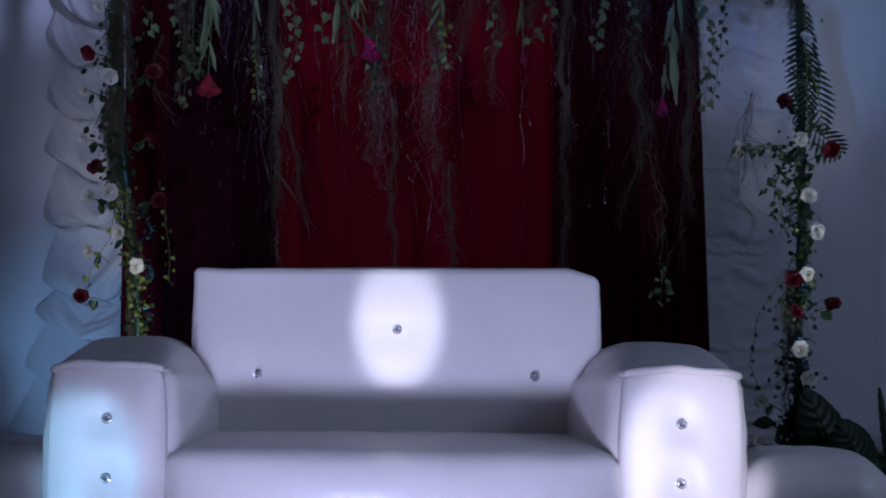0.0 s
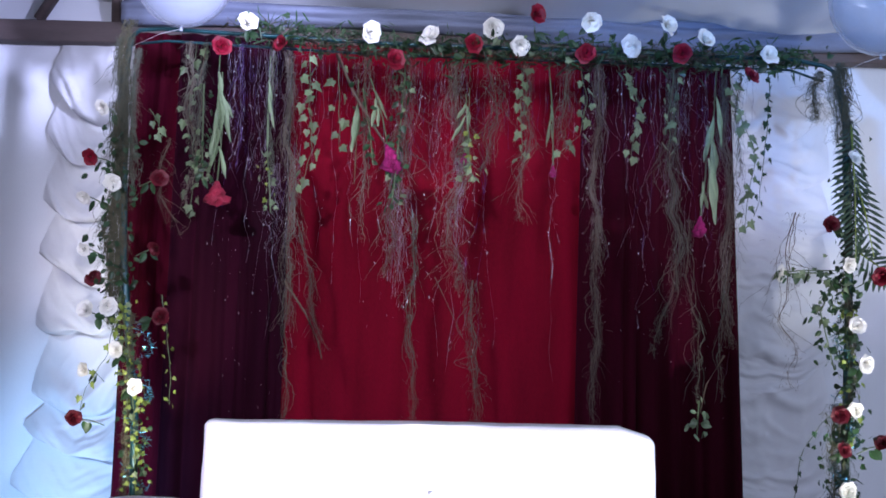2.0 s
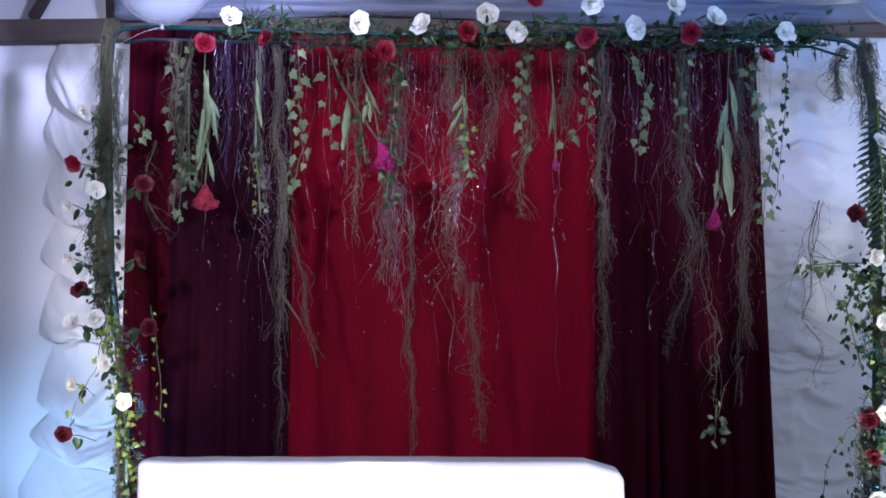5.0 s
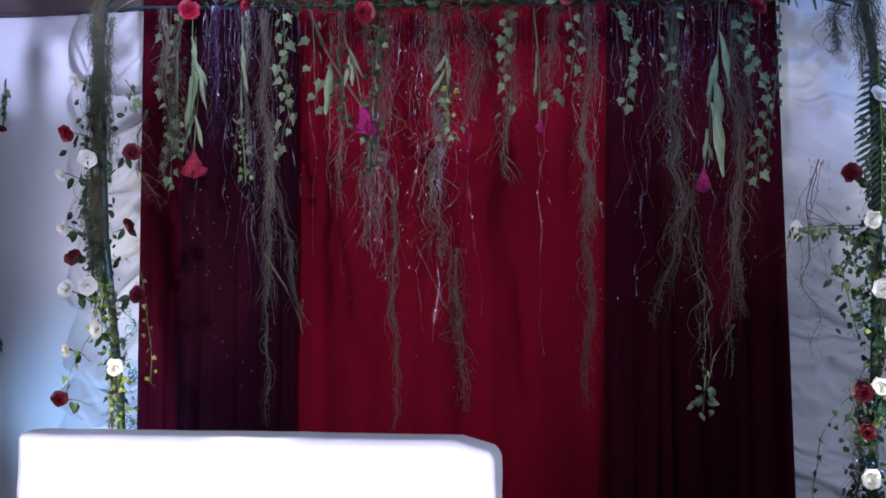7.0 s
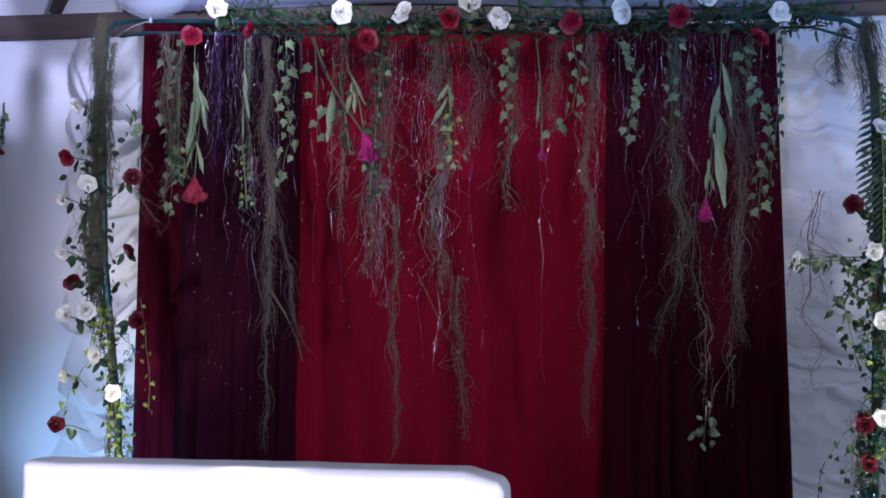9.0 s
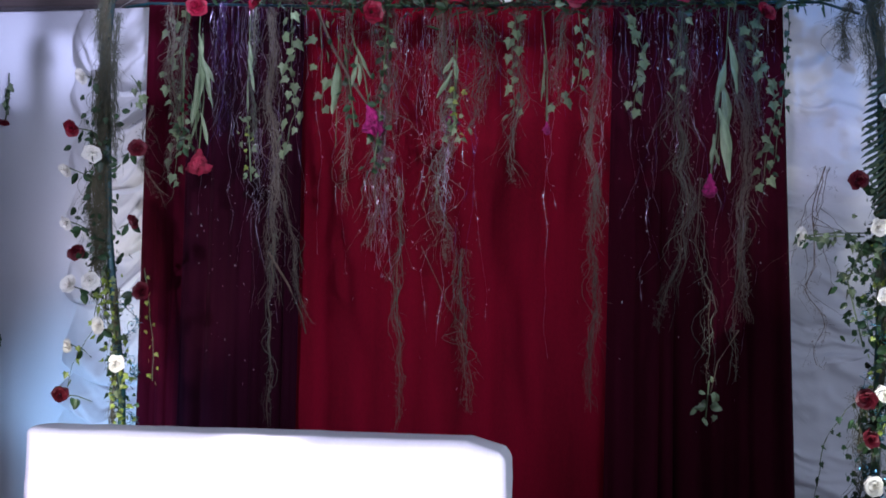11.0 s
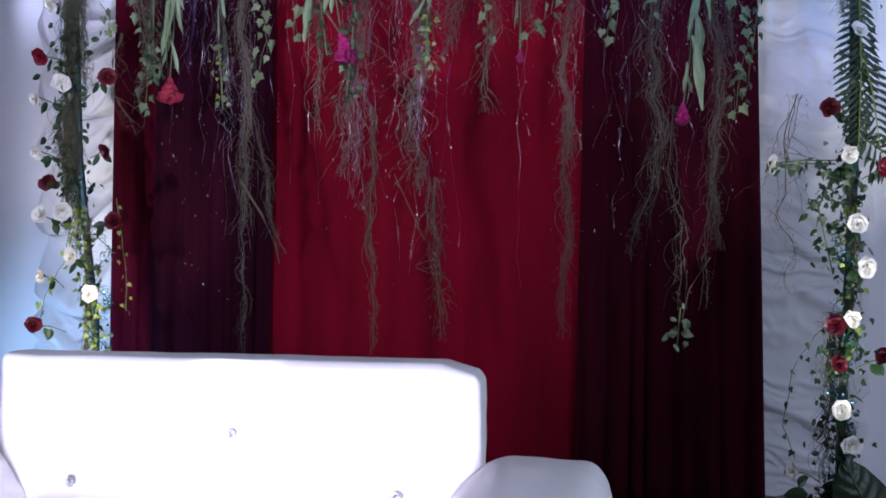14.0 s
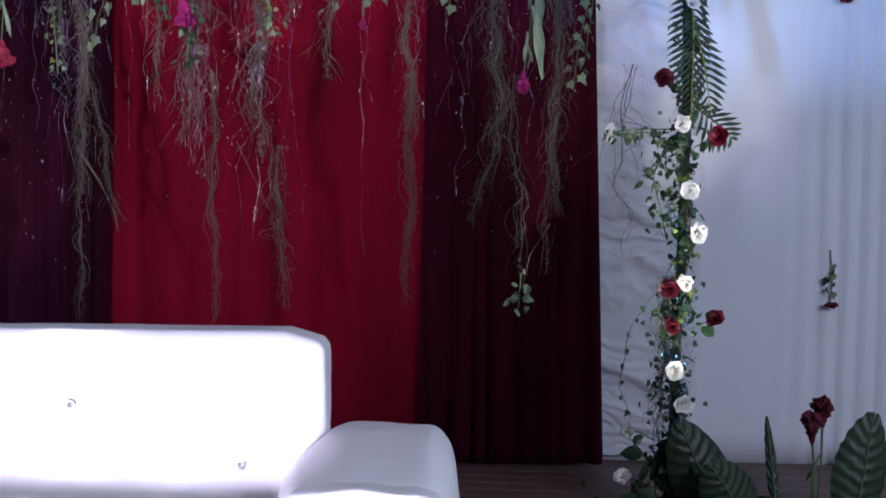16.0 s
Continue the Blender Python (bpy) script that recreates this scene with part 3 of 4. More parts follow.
def moss_strand(seed, x, y, z0, z1, width, count, material=None, label="hanging strand of dry tangled moss", drift=0.0):
    """Roots and moss wound round one wandering core: bulges and pinches, loops that leave and return, short side wisps, loose ends."""
    rng = random.Random(seed)
    s = thing("moss_strand", pose(x, y, z0), label, "moss", "moss hanging from the arch")
    long = z0 - z1
    ways = [rng.uniform(0, 99) for _ in range(4)]

    def core(v):
        free = min(1, v * 3)
        return Vector((drift * v + free * width * (0.9 * nz(ways[0], v * 2.6 * long) + 0.35 * nz(ways[0], v * 8 * long)), free * 0.5 * width * nz(ways[1], v * 3 * long), -long * v))

    def girth(v):
        return width * (0.20 + 0.62 * abs(nz(ways[2], v * 4.5 * long)) + 0.16 * math.sin(math.pi * min(1, v + 0.1))) * (1 - 0.45 * v)

    g = Geo()
    for k in range(int(count * 0.95)):
        top = 0 if k % 3 == 0 else rng.uniform(0, 0.6)
        end = min(1.02, top + rng.uniform(0.2, 0.65) if k % 5 else top + 0.9)
        a0, twist, out, own = rng.uniform(0, 6.3), rng.uniform(-7, 7), rng.uniform(0.1, 1.0), rng.uniform(0, 99)
        flick = rng.gauss(0, 0.45) * width
        n = max(6, int((end - top) * long / 0.028))
        pts = []
        for i in range(n + 1):
            t = i / n
            v = top + (end - top) * t
            w, r = a0 + twist * v * long + 2.2 * nz(own, v * 5 * long), girth(v) * out
            kink = Vector((0.016 * nz(own, i * 0.55) + 0.009 * nz(own + 7, i * 1.3), 0.008 * nz(i * 0.55, own), 0.006 * nz(own, 3.3, i * 0.7)))
            pts.append(core(v) + Vector((r * math.cos(w) + flick * t ** 3, 0.7 * r * math.sin(w), 0)) + kink)
        r0 = 0.0008 + 0.0017 * rng.random() ** 2.5
        g.tube(pts, r0, max(0.0005, r0 * 0.4), 3)
        if n > 8 and rng.random() < 0.45:  # a side root that forks off and hangs free
            i = rng.randrange(3, n - 3)
            side, reach, own = rng.choice((-1, 1)), rng.uniform(0.05, 0.16), rng.uniform(0, 99)
            g.tube([pts[i] + Vector((side * width * 0.9 * (m / 7) ** 0.8 + 0.010 * nz(own, m * 0.8), 0.01 * nz(m * 0.6, own), -reach * m / 7)) for m in range(8)], r0 * 0.7, 0.0005, 3)
    for _ in range(2 + int(count / 12)):  # loops that leave the core and come back
        v0, reach, side = rng.uniform(0.15, 0.75), rng.uniform(0.06, 0.22) / long, rng.choice((-1, 1))
        wide, own = rng.uniform(0.4, 1.0) * width, rng.uniform(0, 99)
        g.tube([core(v0 + reach * i / 10) + Vector((side * wide * math.sin(math.pi * i / 10) + 0.008 * nz(own, i * 0.7), -0.01, 0.004 * nz(i * 0.9, own))) for i in range(11)], 0.0015, 0.0008, 3)
    for _ in range(count * 15):  # short wisps and crumbs of moss
        v = rng.uniform(0, 1) ** 1.25
        p = core(v) + Vector((rng.gauss(0, 0.60) * girth(v), rng.gauss(0, 0.4) * girth(v), 0))
        q = p + Vector((rng.gauss(0, 0.013), rng.gauss(0, 0.008), rng.gauss(-0.006, 0.014)))
        g.tube([p, p.lerp(q, 0.5) + Vector((rng.gauss(0, 0.005), 0, rng.gauss(0, 0.004))), q], 0.0009, 0.0004, 3)
    tagged(part("tendril_mass", g, material or MOSS, s), kind="stuff")
    part("stem", Geo().tube([core(i / 24) for i in range(25)], 0.0025, 0.0011, 5), TWIG, s)
    return s


def petal(t, ruff):
    """One cupped petal of a rose that faces -y; t: 0 at the heart, 1 outside."""
    ring = 0.004 + 0.020 * t
    wide, tall, open_ = 0.020 + 0.018 * t, 0.034 - 0.004 * t, 0.10 + 0.95 * t * t

    def place(u, v):
        s = (u - 0.5) * 2
        w = wide * math.sin(math.pi * (0.18 + 0.62 * v)) * s
        out = ring * (0.35 + 0.65 * v) - 0.30 * w * w / wide + tall * v * math.sin(open_) * 0.75 + 0.005 * v * v * (1 + s * s) * ruff
        up = tall * v * math.cos(open_ * 0.8) - 0.006 * s * s * v
        return (out, -up, w)

    return Geo().grid(4, 4, place)


PETALS = {colour: [petal(k / 15, 0.7 + 0.6 * nz(k * 1.7, 4.0)).mesh("petal", m) for k in range(16)] for colour, m in (("white", ROSE_WHITE), ("red", ROSE_RED), ("dark red", ROSE_DARK))}


def bloom(colour, parent, m, seed):
    for k, mesh in enumerate(PETALS[colour]):
        part("petal", mesh, None, parent, m=m @ pose(0, 0, 0, 14 * nz(seed * 0.7, k * 1.3), math.degrees(k * 2.4) + 30 * nz(seed * 0.3, k * 0.9), 14 * nz(k * 1.1, seed * 0.7)) @ Matrix.Scale(1 + 0.28 * nz(seed * 1.7, k * 0.8), 4))


CALYX = Geo().grid(8, 4, lambda u, v: (0.013 * math.sin(math.pi * (0.15 + 0.6 * v)) * math.cos(2 * math.pi * u), 0.016 * (1 - v) - 0.004, 0.013 * math.sin(math.pi * (0.15 + 0.6 * v)) * math.sin(2 * math.pi * u)), True).mesh("calyx", STEM)


def rose(colour, x, y, z, seed, stem=None, size=1.0, leaves=2, turn=None):
    """A rose facing the viewer; stem: a way from the bloom, in metres."""
    rng = random.Random(seed)
    s = thing("rose", pose(x, y, z), ("fresh white rose fixed among the arch greenery" if colour == "white" else "bright red rose fixed among the arch greenery" if colour == "red" else "dark red rose fixed among the arch greenery"), "rose", colour + " roses")
    tilt = turn or (rng.uniform(-35, 35), rng.uniform(0, 360), rng.uniform(-40, 40))
    m = pose(0, 0, 0, tilt[0], 0, tilt[2]) @ pose(0, 0, 0, 0, tilt[1], 0) @ Matrix.Scale(size * rng.uniform(0.82, 1.02), 4)
    bloom(colour, s, m, seed)
    part("calyx", CALYX, None, s, m=m)
    way = Vector(stem) if stem else Vector((rng.uniform(-0.03, 0.03), 0.03, -0.09))
    back = m @ Vector((0, 0.014, 0))
    mid = back.lerp(way, 0.5) + Vector((0, 0.012, 0.008))
    part("stem", Geo().tube([back, mid, way], 0.003, 0.0024, 5), STEM, s)
    for k in range(leaves):
        p = back.lerp(way, 0.35 + 0.4 * k / max(1, leaves))
        part("leaf", DARK_MESH, None, s, m=Matrix.Translation(p) @ pose(0, 0, 0, rng.uniform(-30, 30), rng.uniform(-80, 80), rng.uniform(-90, 90)))
    return s


def celosia(x, y, z, size, material, stem_to, seed, label, leaves=3):
    """A ruffled crest on a thick stem; the crest opens along the stem's end."""
    rng = random.Random(seed)
    s = thing("celosia", pose(x, y, z), label, "flower")
    way = Vector(stem_to)
    ax = (-way).normalized()
    q = ax.to_track_quat("Z", "Y").to_matrix().to_4x4()

    def place(u, v):
        w, k = 2 * math.pi * u, math.sin(math.pi * min(1, 0.04 + 0.96 * v))
        lump = 1 + (0.3 + 0.7 * v) * (0.9 * nz(math.cos(w) * 1.6 + seed, math.sin(w) * 1.6, v * 2.5) + 1.3 * nz(math.cos(w) * 5 + seed, math.sin(w) * 5, v * 11))
        tip = math.sqrt(max(0, 1 - (max(0, v - 0.68) / 0.32) ** 2))
        r = size * (0.14 + 0.60 * v ** 1.3) * min(1, 6 * k) * (0.15 + 0.85 * tip) * lump
        return (r * math.cos(w), 0.6 * r * math.sin(w), size * 1.35 * (v - 0.5) + 0.45 * size * v * nz(math.cos(w) * 2.5, math.sin(w) * 2.5, seed + v))

    g = Geo().grid(44, 26, place, True)
    part("crest", g, material, s, m=q)
    part("stem", Geo().tube([ax * (-size * 0.5), way * 0.5 + Vector((0.01, 0.01, 0)), way], 0.0055 if way.z < 0 else 0.0032, 0.0028, 6), STEM, s)
    for k in range(leaves):
        p = way * rng.uniform(0.3, 0.9)
        part("leaf", blade_leaf(rng.uniform(0.08, 0.16), 0.03, 0.02), BLADE, s, m=Matrix.Translation(p) @ pose(0, 0, 0, rng.uniform(-25, 5), rng.uniform(-30, 30), rng.uniform(-90, 90)))
    return s


def leaf_spray(seed, x, y, z, leaves, length, width, material, label, lean=0.0):
    """Long drooping blades off one stalk."""
    rng = random.Random(seed)
    s = thing("leaf_spray", pose(x, y, z), label, "foliage", "leaf sprays on the arch")
    part("stalk", Geo().tube([(0, 0, 0.12), (lean * 0.3, 0, -length * 0.4), (lean, 0, -length)], 0.0025, 0.0012, 5), STEM, s)
    for k in range(leaves):
        t = k / leaves
        p = Vector((lean * t, -0.008, -length * t * 0.75))
        part("blade", blade_leaf(length * rng.uniform(0.35, 0.6), width * rng.uniform(0.7, 1.2), rng.uniform(-0.03, 0.05)), material, s, m=Matrix.Translation(p) @ pose(0, 0, 0, rng.uniform(-12, 8), rng.uniform(-20, 20) + lean * 60, rng.uniform(-70, 70)))
    return s


def palm_frond(x, y, z, length, tilt, yaw, seed, pairs=24):
    s = thing("palm_frond", pose(x, y, z, 0, tilt, yaw), "green feathered palm frond tied to the arch post", "palm frond", "palm fronds on the post")
    part("rib", Geo().tube([(0, 0, 0), (0.01, -0.02, -length * 0.5), (0.0, -0.05, -length)], 0.005, 0.0018, 5), LIME, s)
    for k in range(pairs):
        t = (k + 0.5) / pairs
        reach = 0.11 * math.sin(math.pi * (0.16 + 0.78 * t))
        leaf = blade_leaf(reach, 0.023, 0.02, 6)
        for side in (-1, 1):
            part("leaflet", leaf, PALM, s, m=Matrix.Translation((0, -0.03 * t, -length * t)) @ pose(0, 0, 0, -8, -side * (62 - 18 * t), side * 8))
    return s


# ---- crossbar: greenery, roses ----
def bar_z(x):
    return 2.455 + (0.10 * max(0, -x - 0.6) if x < -0.6 else 0) + 0.012 * (0.6 - min(x, 0.6))


def bar_green():
    rng = random.Random(4)
    s = thing("garland", pose(-0.1, 0.0, 2.47), "dark green leaf garland along the arch crossbar", "garland")
    g = Geo()
    for k in range(150):
        x = rng.uniform(-1.15, 1.15)
        g.tube([(x, rng.uniform(-0.05, 0.1), bar_z(x) - 2.47 + rng.uniform(-0.03, 0.05)), (x + rng.uniform(-0.1, 0.1), rng.uniform(-0.08, 0.08), bar_z(x) - 2.47 + rng.uniform(-0.02, 0.09)), (x + rng.uniform(-0.2, 0.2), rng.uniform(-0.08, 0.08), bar_z(x) - 2.47 + rng.uniform(-0.05, 0.08))], 0.0022, 0.001, 3)
    tagged(part("twiggery", g, TWIG, s), kind="stuff")
    fern = Geo()
    sprig = blade_leaf(0.05, 0.012, 0.01, 3)
    for k in range(1500):
        x = rng.uniform(-1.25, 1.3)
        fern.add(sprig, Matrix.Translation((x + 0.1, rng.uniform(-0.07, 0.12), bar_z(x) - 2.47 + rng.gauss(0.03, 0.032))) @ pose(0, 0, 0, rng.uniform(-90, 90), rng.uniform(-170, 170), rng.uniform(-90, 90)) @ Matrix.Scale(rng.uniform(0.6, 1.5), 4))
    tagged(part("fern_filling", fern, LEAF, s, "dark feathery fern filling", False), kind="stuff")
    for k in range(290):
        x = rng.uniform(-1.3, 1.25) if k < 260 else rng.uniform(1.1, 1.4)
        up = rng.gauss(0.03, 0.03)
        part("leaf", (DARK_MESH, DARK_IVY_MESH)[k % 2] if k % 8 else IVY_MESH, None, s, m=Matrix.Translation((x + 0.1, rng.uniform(-0.08, 0.12), bar_z(x) - 2.47 + up)) @ pose(0, 0, 0, rng.uniform(-80, 60), rng.uniform(-120, 120), rng.uniform(-90, 90)) @ Matrix.Scale(rng.uniform(0.5, 1.0), 4))


bar_green()
WHITE_BAR = [(-1.20, 2.565), (-0.652, 2.533), (-0.37, 2.525), (-0.11, 2.575), (0.02, 2.495), (0.325, 2.61), (0.525, 2.495), (0.665, 2.595), (0.835, 2.535), (1.118, 2.475)]
RED_BAR = [(-1.315, 2.455), (-1.04, 2.47), (-0.54, 2.415), (-0.19, 2.495), (0.085, 2.635), (0.315, 2.465), (0.735, 2.475), (1.035, 2.375)]
for k, (x, z) in enumerate(WHITE_BAR):
    rose("white", x, -0.075, z, 100 + k, (0.0, 0.06, -0.06), 1.12, 2)
for k, (x, z) in enumerate(RED_BAR):
    rose("red", x, -0.07, z, 130 + k, (0.01, 0.05, 0.05 if z < 2.5 else -0.14), 1.0, 2)

# ---- posts: moss, leaves, roses ----
for k, (x, z0, z1, w, n) in enumerate(((-1.77, 2.50, 1.95, 0.09, 60), (-1.775, 2.2, 1.45, 0.11, 70), (-1.74, 1.8, 1.10, 0.09, 55), (-1.70, 2.45, 1.75, 0.07, 34), (1.46, 2.44, 2.05, 0.11, 60), (1.36, 2.42, 2.2, 0.14, 34), (1.49, 2.2, 1.6, 0.08, 30), (1.42, 0.95, 0.25, 0.09, 36), (1.485, 1.7, 0.8, 0.045, 50), (1.465, 0.9, 0.05, 0.06, 50), (-1.745, 2.3, 1.3, 0.075, 60), (-1.765, 2.0, 1.2, 0.05, 70), (-1.76, 2.4, 1.7, 0.045, 60), (-1.66, 1.25, 0.35, 0.05, 40), (-1.735, 2.58, 2.15, 0.10, 40), (1.44, 2.46, 2.1, 0.09, 40))):
    moss_strand(200 + k, x, -0.02, z0, z1, 0.72 * w, n, MOSS_DARK if k % 3 else MOSS_GREEN, "tangled brown moss wrapped round the arch post")
# a dark root bundle hanging inside the arch beside the post
moss_strand(215, 1.28, 0.10, 1.80, 1.02, 0.15, 9, TWIG, "thin dark root bundle hanging before the white drape", -0.05)


def post_leaves(seed, line, count, meshes, spread, label):
    """Leaves gathered round a line of points."""
    rng = random.Random(seed)
    s = thing("garland", Matrix.Translation(line[0]), label, "garland", "leaf garlands on the posts")
    base = Vector(line[0])
    rel = [Vector(p) - base for p in line]
    part("stem", Geo().tube([p + Vector((0, -0.02, 0)) for p in rel], 0.004, 0.003, 5), STEM, s)
    for k in range(int(count * 1.9)):
        t = rng.uniform(0, len(rel) - 1.001)
        p = rel[int(t)].lerp(rel[int(t) + 1], t % 1) + Vector((rng.gauss(0, spread), -0.02 + rng.gauss(0, spread * 0.7), rng.uniform(-0.02, 0.02)))
        part("leaf", meshes[k % len(meshes)], None, s, m=Matrix.Translation(p) @ pose(0, 0, 0, rng.uniform(-60, 40), rng.uniform(-90, 90), rng.uniform(-90, 90)) @ Matrix.Scale(rng.uniform(0.45, 0.85), 4))
    return s


post_leaves(1, [(-1.77, 0, 2.1), (-1.76, 0, 1.7), (-1.72, 0, 1.35)], 70, [DARK_IVY_MESH, DARK_MESH, DARK_MESH], 0.05, "dark ivy leaves wound round the arch post")
post_leaves(2, [(-1.72, 0, 1.35), (-1.66, 0, 1.05), (-1.62, 0, 0.75), (-1.60, 0, 0.42)], 130, [LIME_MESH, LIME_MESH, DARK_IVY_MESH, IVY_MESH], 0.030, "bright yellow-green ivy wound round the lower post")
post_leaves(3, [(1.49, 0, 2.1), (1.49, 0, 1.75), (1.48, 0, 1.45)], 60, [DARK_IVY_MESH, DARK_MESH, IVY_MESH], 0.04, "green leaves wound round the arch post")
post_leaves(4, [(1.48, 0, 1.50), (1.47, 0, 1.25), (1.50, 0, 1.0), (1.47, 0, 0.78)], 130, [LIME_MESH, DARK_IVY_MESH, DARK_MESH, DARK_IVY_MESH], 0.032, "mixed green ivy wound round the arch post")
post_leaves(5, [(1.47, 0, 0.85), (1.45, 0, 0.55), (1.45, 0, 0.25), (1.44, 0, 0.02)], 120, [DARK_IVY_MESH, DARK_MESH, DARK_IVY_MESH, DARK_MESH], 0.042, "dark leaves wound round the foot of the post")
post_leaves(6, [(1.20, 0, 1.51), (1.30, 0, 1.52), (1.42, 0, 1.52)], 14, [DARK_MESH, IVY_MESH], 0.025, "leafy rose stem reaching out from the post")
post_leaves(7, [(1.42, 0, 1.50), (1.36, 0, 1.35), (1.42, 0, 1.10)], 40, [DARK_IVY_MESH, IVY_MESH, DARK_MESH], 0.035, "dark ivy trailing beside the post")
ivy_strand(8, [(1.44, 0.0, 0.92), (1.36, 0, 0.86), (1.28, 0, 0.72), (1.25, 0, 0.5), (1.30, 0, 0.38)], DARK_IVY_MESH, 0.05, 0.012, "dark ivy runner curling from the post", 0.7)
ivy_strand(9, [(-1.53, -0.03, 1.34), (-1.50, -0.04, 1.2), (-1.47, -0.04, 0.98), (-1.47, -0.04, 0.86)], LIME_MESH, 0.022, 0.022, "yellow-green ivy runner beside the post", 0.6)
ivy_strand(10, [(-1.70, -0.05, 1.35), (-1.76, -0.05, 1.05), (-1.84, -0.05, 0.92), (-1.86, -0.05, 0.82)], LIME_MESH, 0.045, 0.02, "pale ivy stem hanging outside the post", 1.0)
ivy_strand(14, [(-1.64, 0.0, 2.18), (-1.60, 0, 2.12), (-1.57, 0, 2.06)], IVY_MESH, 0.03, 0.03, "pale ivy sprig sticking out from the post", 0.9)
moss_strand(217, -1.54, 0.02, 2.05, 1.62, 0.10, 6, TWIG, "thin brown twigs hanging beside the post", 0.04)
LEFT_WHITE = [(-1.82, 2.165), (-1.765, 1.83), (-1.88, 1.76), (-1.87, 1.53), (-1.845, 1.26), (-1.755, 1.28), (-1.70, 1.09), (-1.835, 1.00), (-1.62, 0.93)]
LEFT_RED = [(-1.87, 1.94), (-1.83, 1.41), (-1.88, 0.79), (-1.56, 1.85), (-1.555, 1.54), (-1.52, 1.24)]
RIGHT_WHITE = [(1.485, 2.02), (1.463, 1.557), (1.50, 1.29), (1.535, 1.13), (1.495, 0.93), (1.465, 0.585), (1.495, 0.46), (1.285, 0.345), (1.27, 0.16)]
RIGHT_RED = [(1.385, 1.73), (1.615, 1.51), (1.445, 0.76), (1.615, 0.79), (1.43, 0.91)]
for k, (x, z) in enumerate(LEFT_WHITE):
    rose("white", x, -0.085, z, 150 + k, (0.6 * (-1.72 - x), 0.06, -0.05), 0.9 if k not in (2, 3) else 0.75, 2)
for k, (x, z) in enumerate(LEFT_RED):
    rose("red" if k == 0 else "dark red", x, -0.075, z, 170 + k, (0.7 * (-1.70 - x), 0.05, -0.03), 0.9, 2)
for k, (x, z) in enumerate(RIGHT_WHITE):
    rose("white", x, -0.085, z, 190 + k, (0.6 * (1.47 - x), 0.06, -0.05), 0.86, 2)
rose("white", 1.175, -0.02, 1.515, 205, (0.27, 0.02, 0.02), 0.9, 2, (10, 40, 60))
for k, (x, z) in enumerate(RIGHT_RED):
    rose("red" if k == 1 else "dark red", x, -0.075, z, 210 + k, (0.7 * (1.47 - x), 0.05, -0.05), 0.95, 2)
palm_frond(1.49, -0.03, 2.18, 0.62, 0, 8, 1)
palm_frond(1.50, -0.02, 1.98, 0.40, -12, -10, 2, 13)
palm_frond(1.52, -0.02, 1.62, 0.19, -48, 5, 3, 8)


def ribbon(seed, x, y, z0, z1):
    """A thin garland of curled foil slivers wound down the post."""
    rng = random.Random(int(seed * 10))
    s = thing("foil_garland", pose(x, y, z0), "thin cyan foil tinsel garland wound round the post", "tinsel", "foil garlands on the posts")
    g, line = Geo(), []
    for i in range(61):
        v = i / 60
        line.append(Vector((0.040 * math.cos(v * 22 + seed), 0.035 * math.sin(v * 22 + seed), (z1 - z0) * v)))
    part("core", Geo().tube(line, 0.0015, n=4), TEAL, s)
    for _ in range(420):
        p = line[rng.randrange(61)] + Vector((rng.gauss(0, 0.008), rng.gauss(0, 0.008), rng.gauss(0, 0.012)))
        m = Matrix.Translation(p) @ pose(0, 0, 0, rng.uniform(0, 360), rng.uniform(0, 360), rng.uniform(0, 360))
        long, wide, bend = rng.uniform(0.010, 0.030), rng.uniform(0.0015, 0.004), rng.uniform(-0.012, 0.012)
        g.add(Geo().grid(1, 3, lambda u, v: ((u - 0.5) * wide, bend * v * v, long * v)), m)
    tagged(part("sliver_mass", g, FOIL, s, smooth=False), kind="stuff")


ribbon(1, 1.465, -0.01, 1.35, 0.30)
ribbon(2.4, 1.455, -0.01, 0.95, 0.15)
ribbon(4.0, -1.61, -0.01, 1.20, 0.45)

# ---- vines that hang from the crossbar ----
Y = 0.05
for seed, pts, every, spread in (
        (20, [(-1.45, Y, 2.50), (-1.47, Y, 2.2), (-1.43, Y, 1.95), (-1.44, Y, 1.72)], 0.034, 0.035),
        (21, [(-0.93, Y, 2.48), (-0.92, Y, 2.2), (-0.90, Y, 2.02), (-0.95, Y, 1.85)], 0.032, 0.035),
        (22, [(-0.80, Y, 2.46), (-0.79, Y, 2.28), (-0.78, Y, 2.04)], 0.045, 0.03),
        (23, [(0.05, Y, 2.45), (0.03, Y, 2.25), (0.05, Y, 2.0)], 0.035, 0.028),
        (24, [(0.30, Y, 2.43), (0.33, Y, 2.26), (0.30, Y, 2.12), (0.22, Y, 2.04)], 0.040, 0.03),
        (25, [(0.50, Y, 2.43), (0.57, Y, 2.25), (0.53, Y, 2.02)], 0.042, 0.022),
        (26, [(0.72, Y, 2.42), (0.70, Y, 2.22), (0.70, Y, 2.05)], 0.036, 0.028),
        (27, [(0.97, Y, 2.40), (1.02, Y, 2.22), (1.09, Y, 2.05), (1.06, Y, 1.88), (1.04, Y, 1.72)], 0.032, 0.026)):
    ivy_strand(seed, pts, IVY_MESH, every, spread)
ivy_strand(28, [(1.13, -0.04, 2.44), (1.12, -0.04, 2.15), (1.10, -0.04, 1.95), (1.07, -0.04, 1.76)], DARK_IVY_MESH, 0.026, 0.022, "dark ivy strand hanging before the white drape", 0.8)
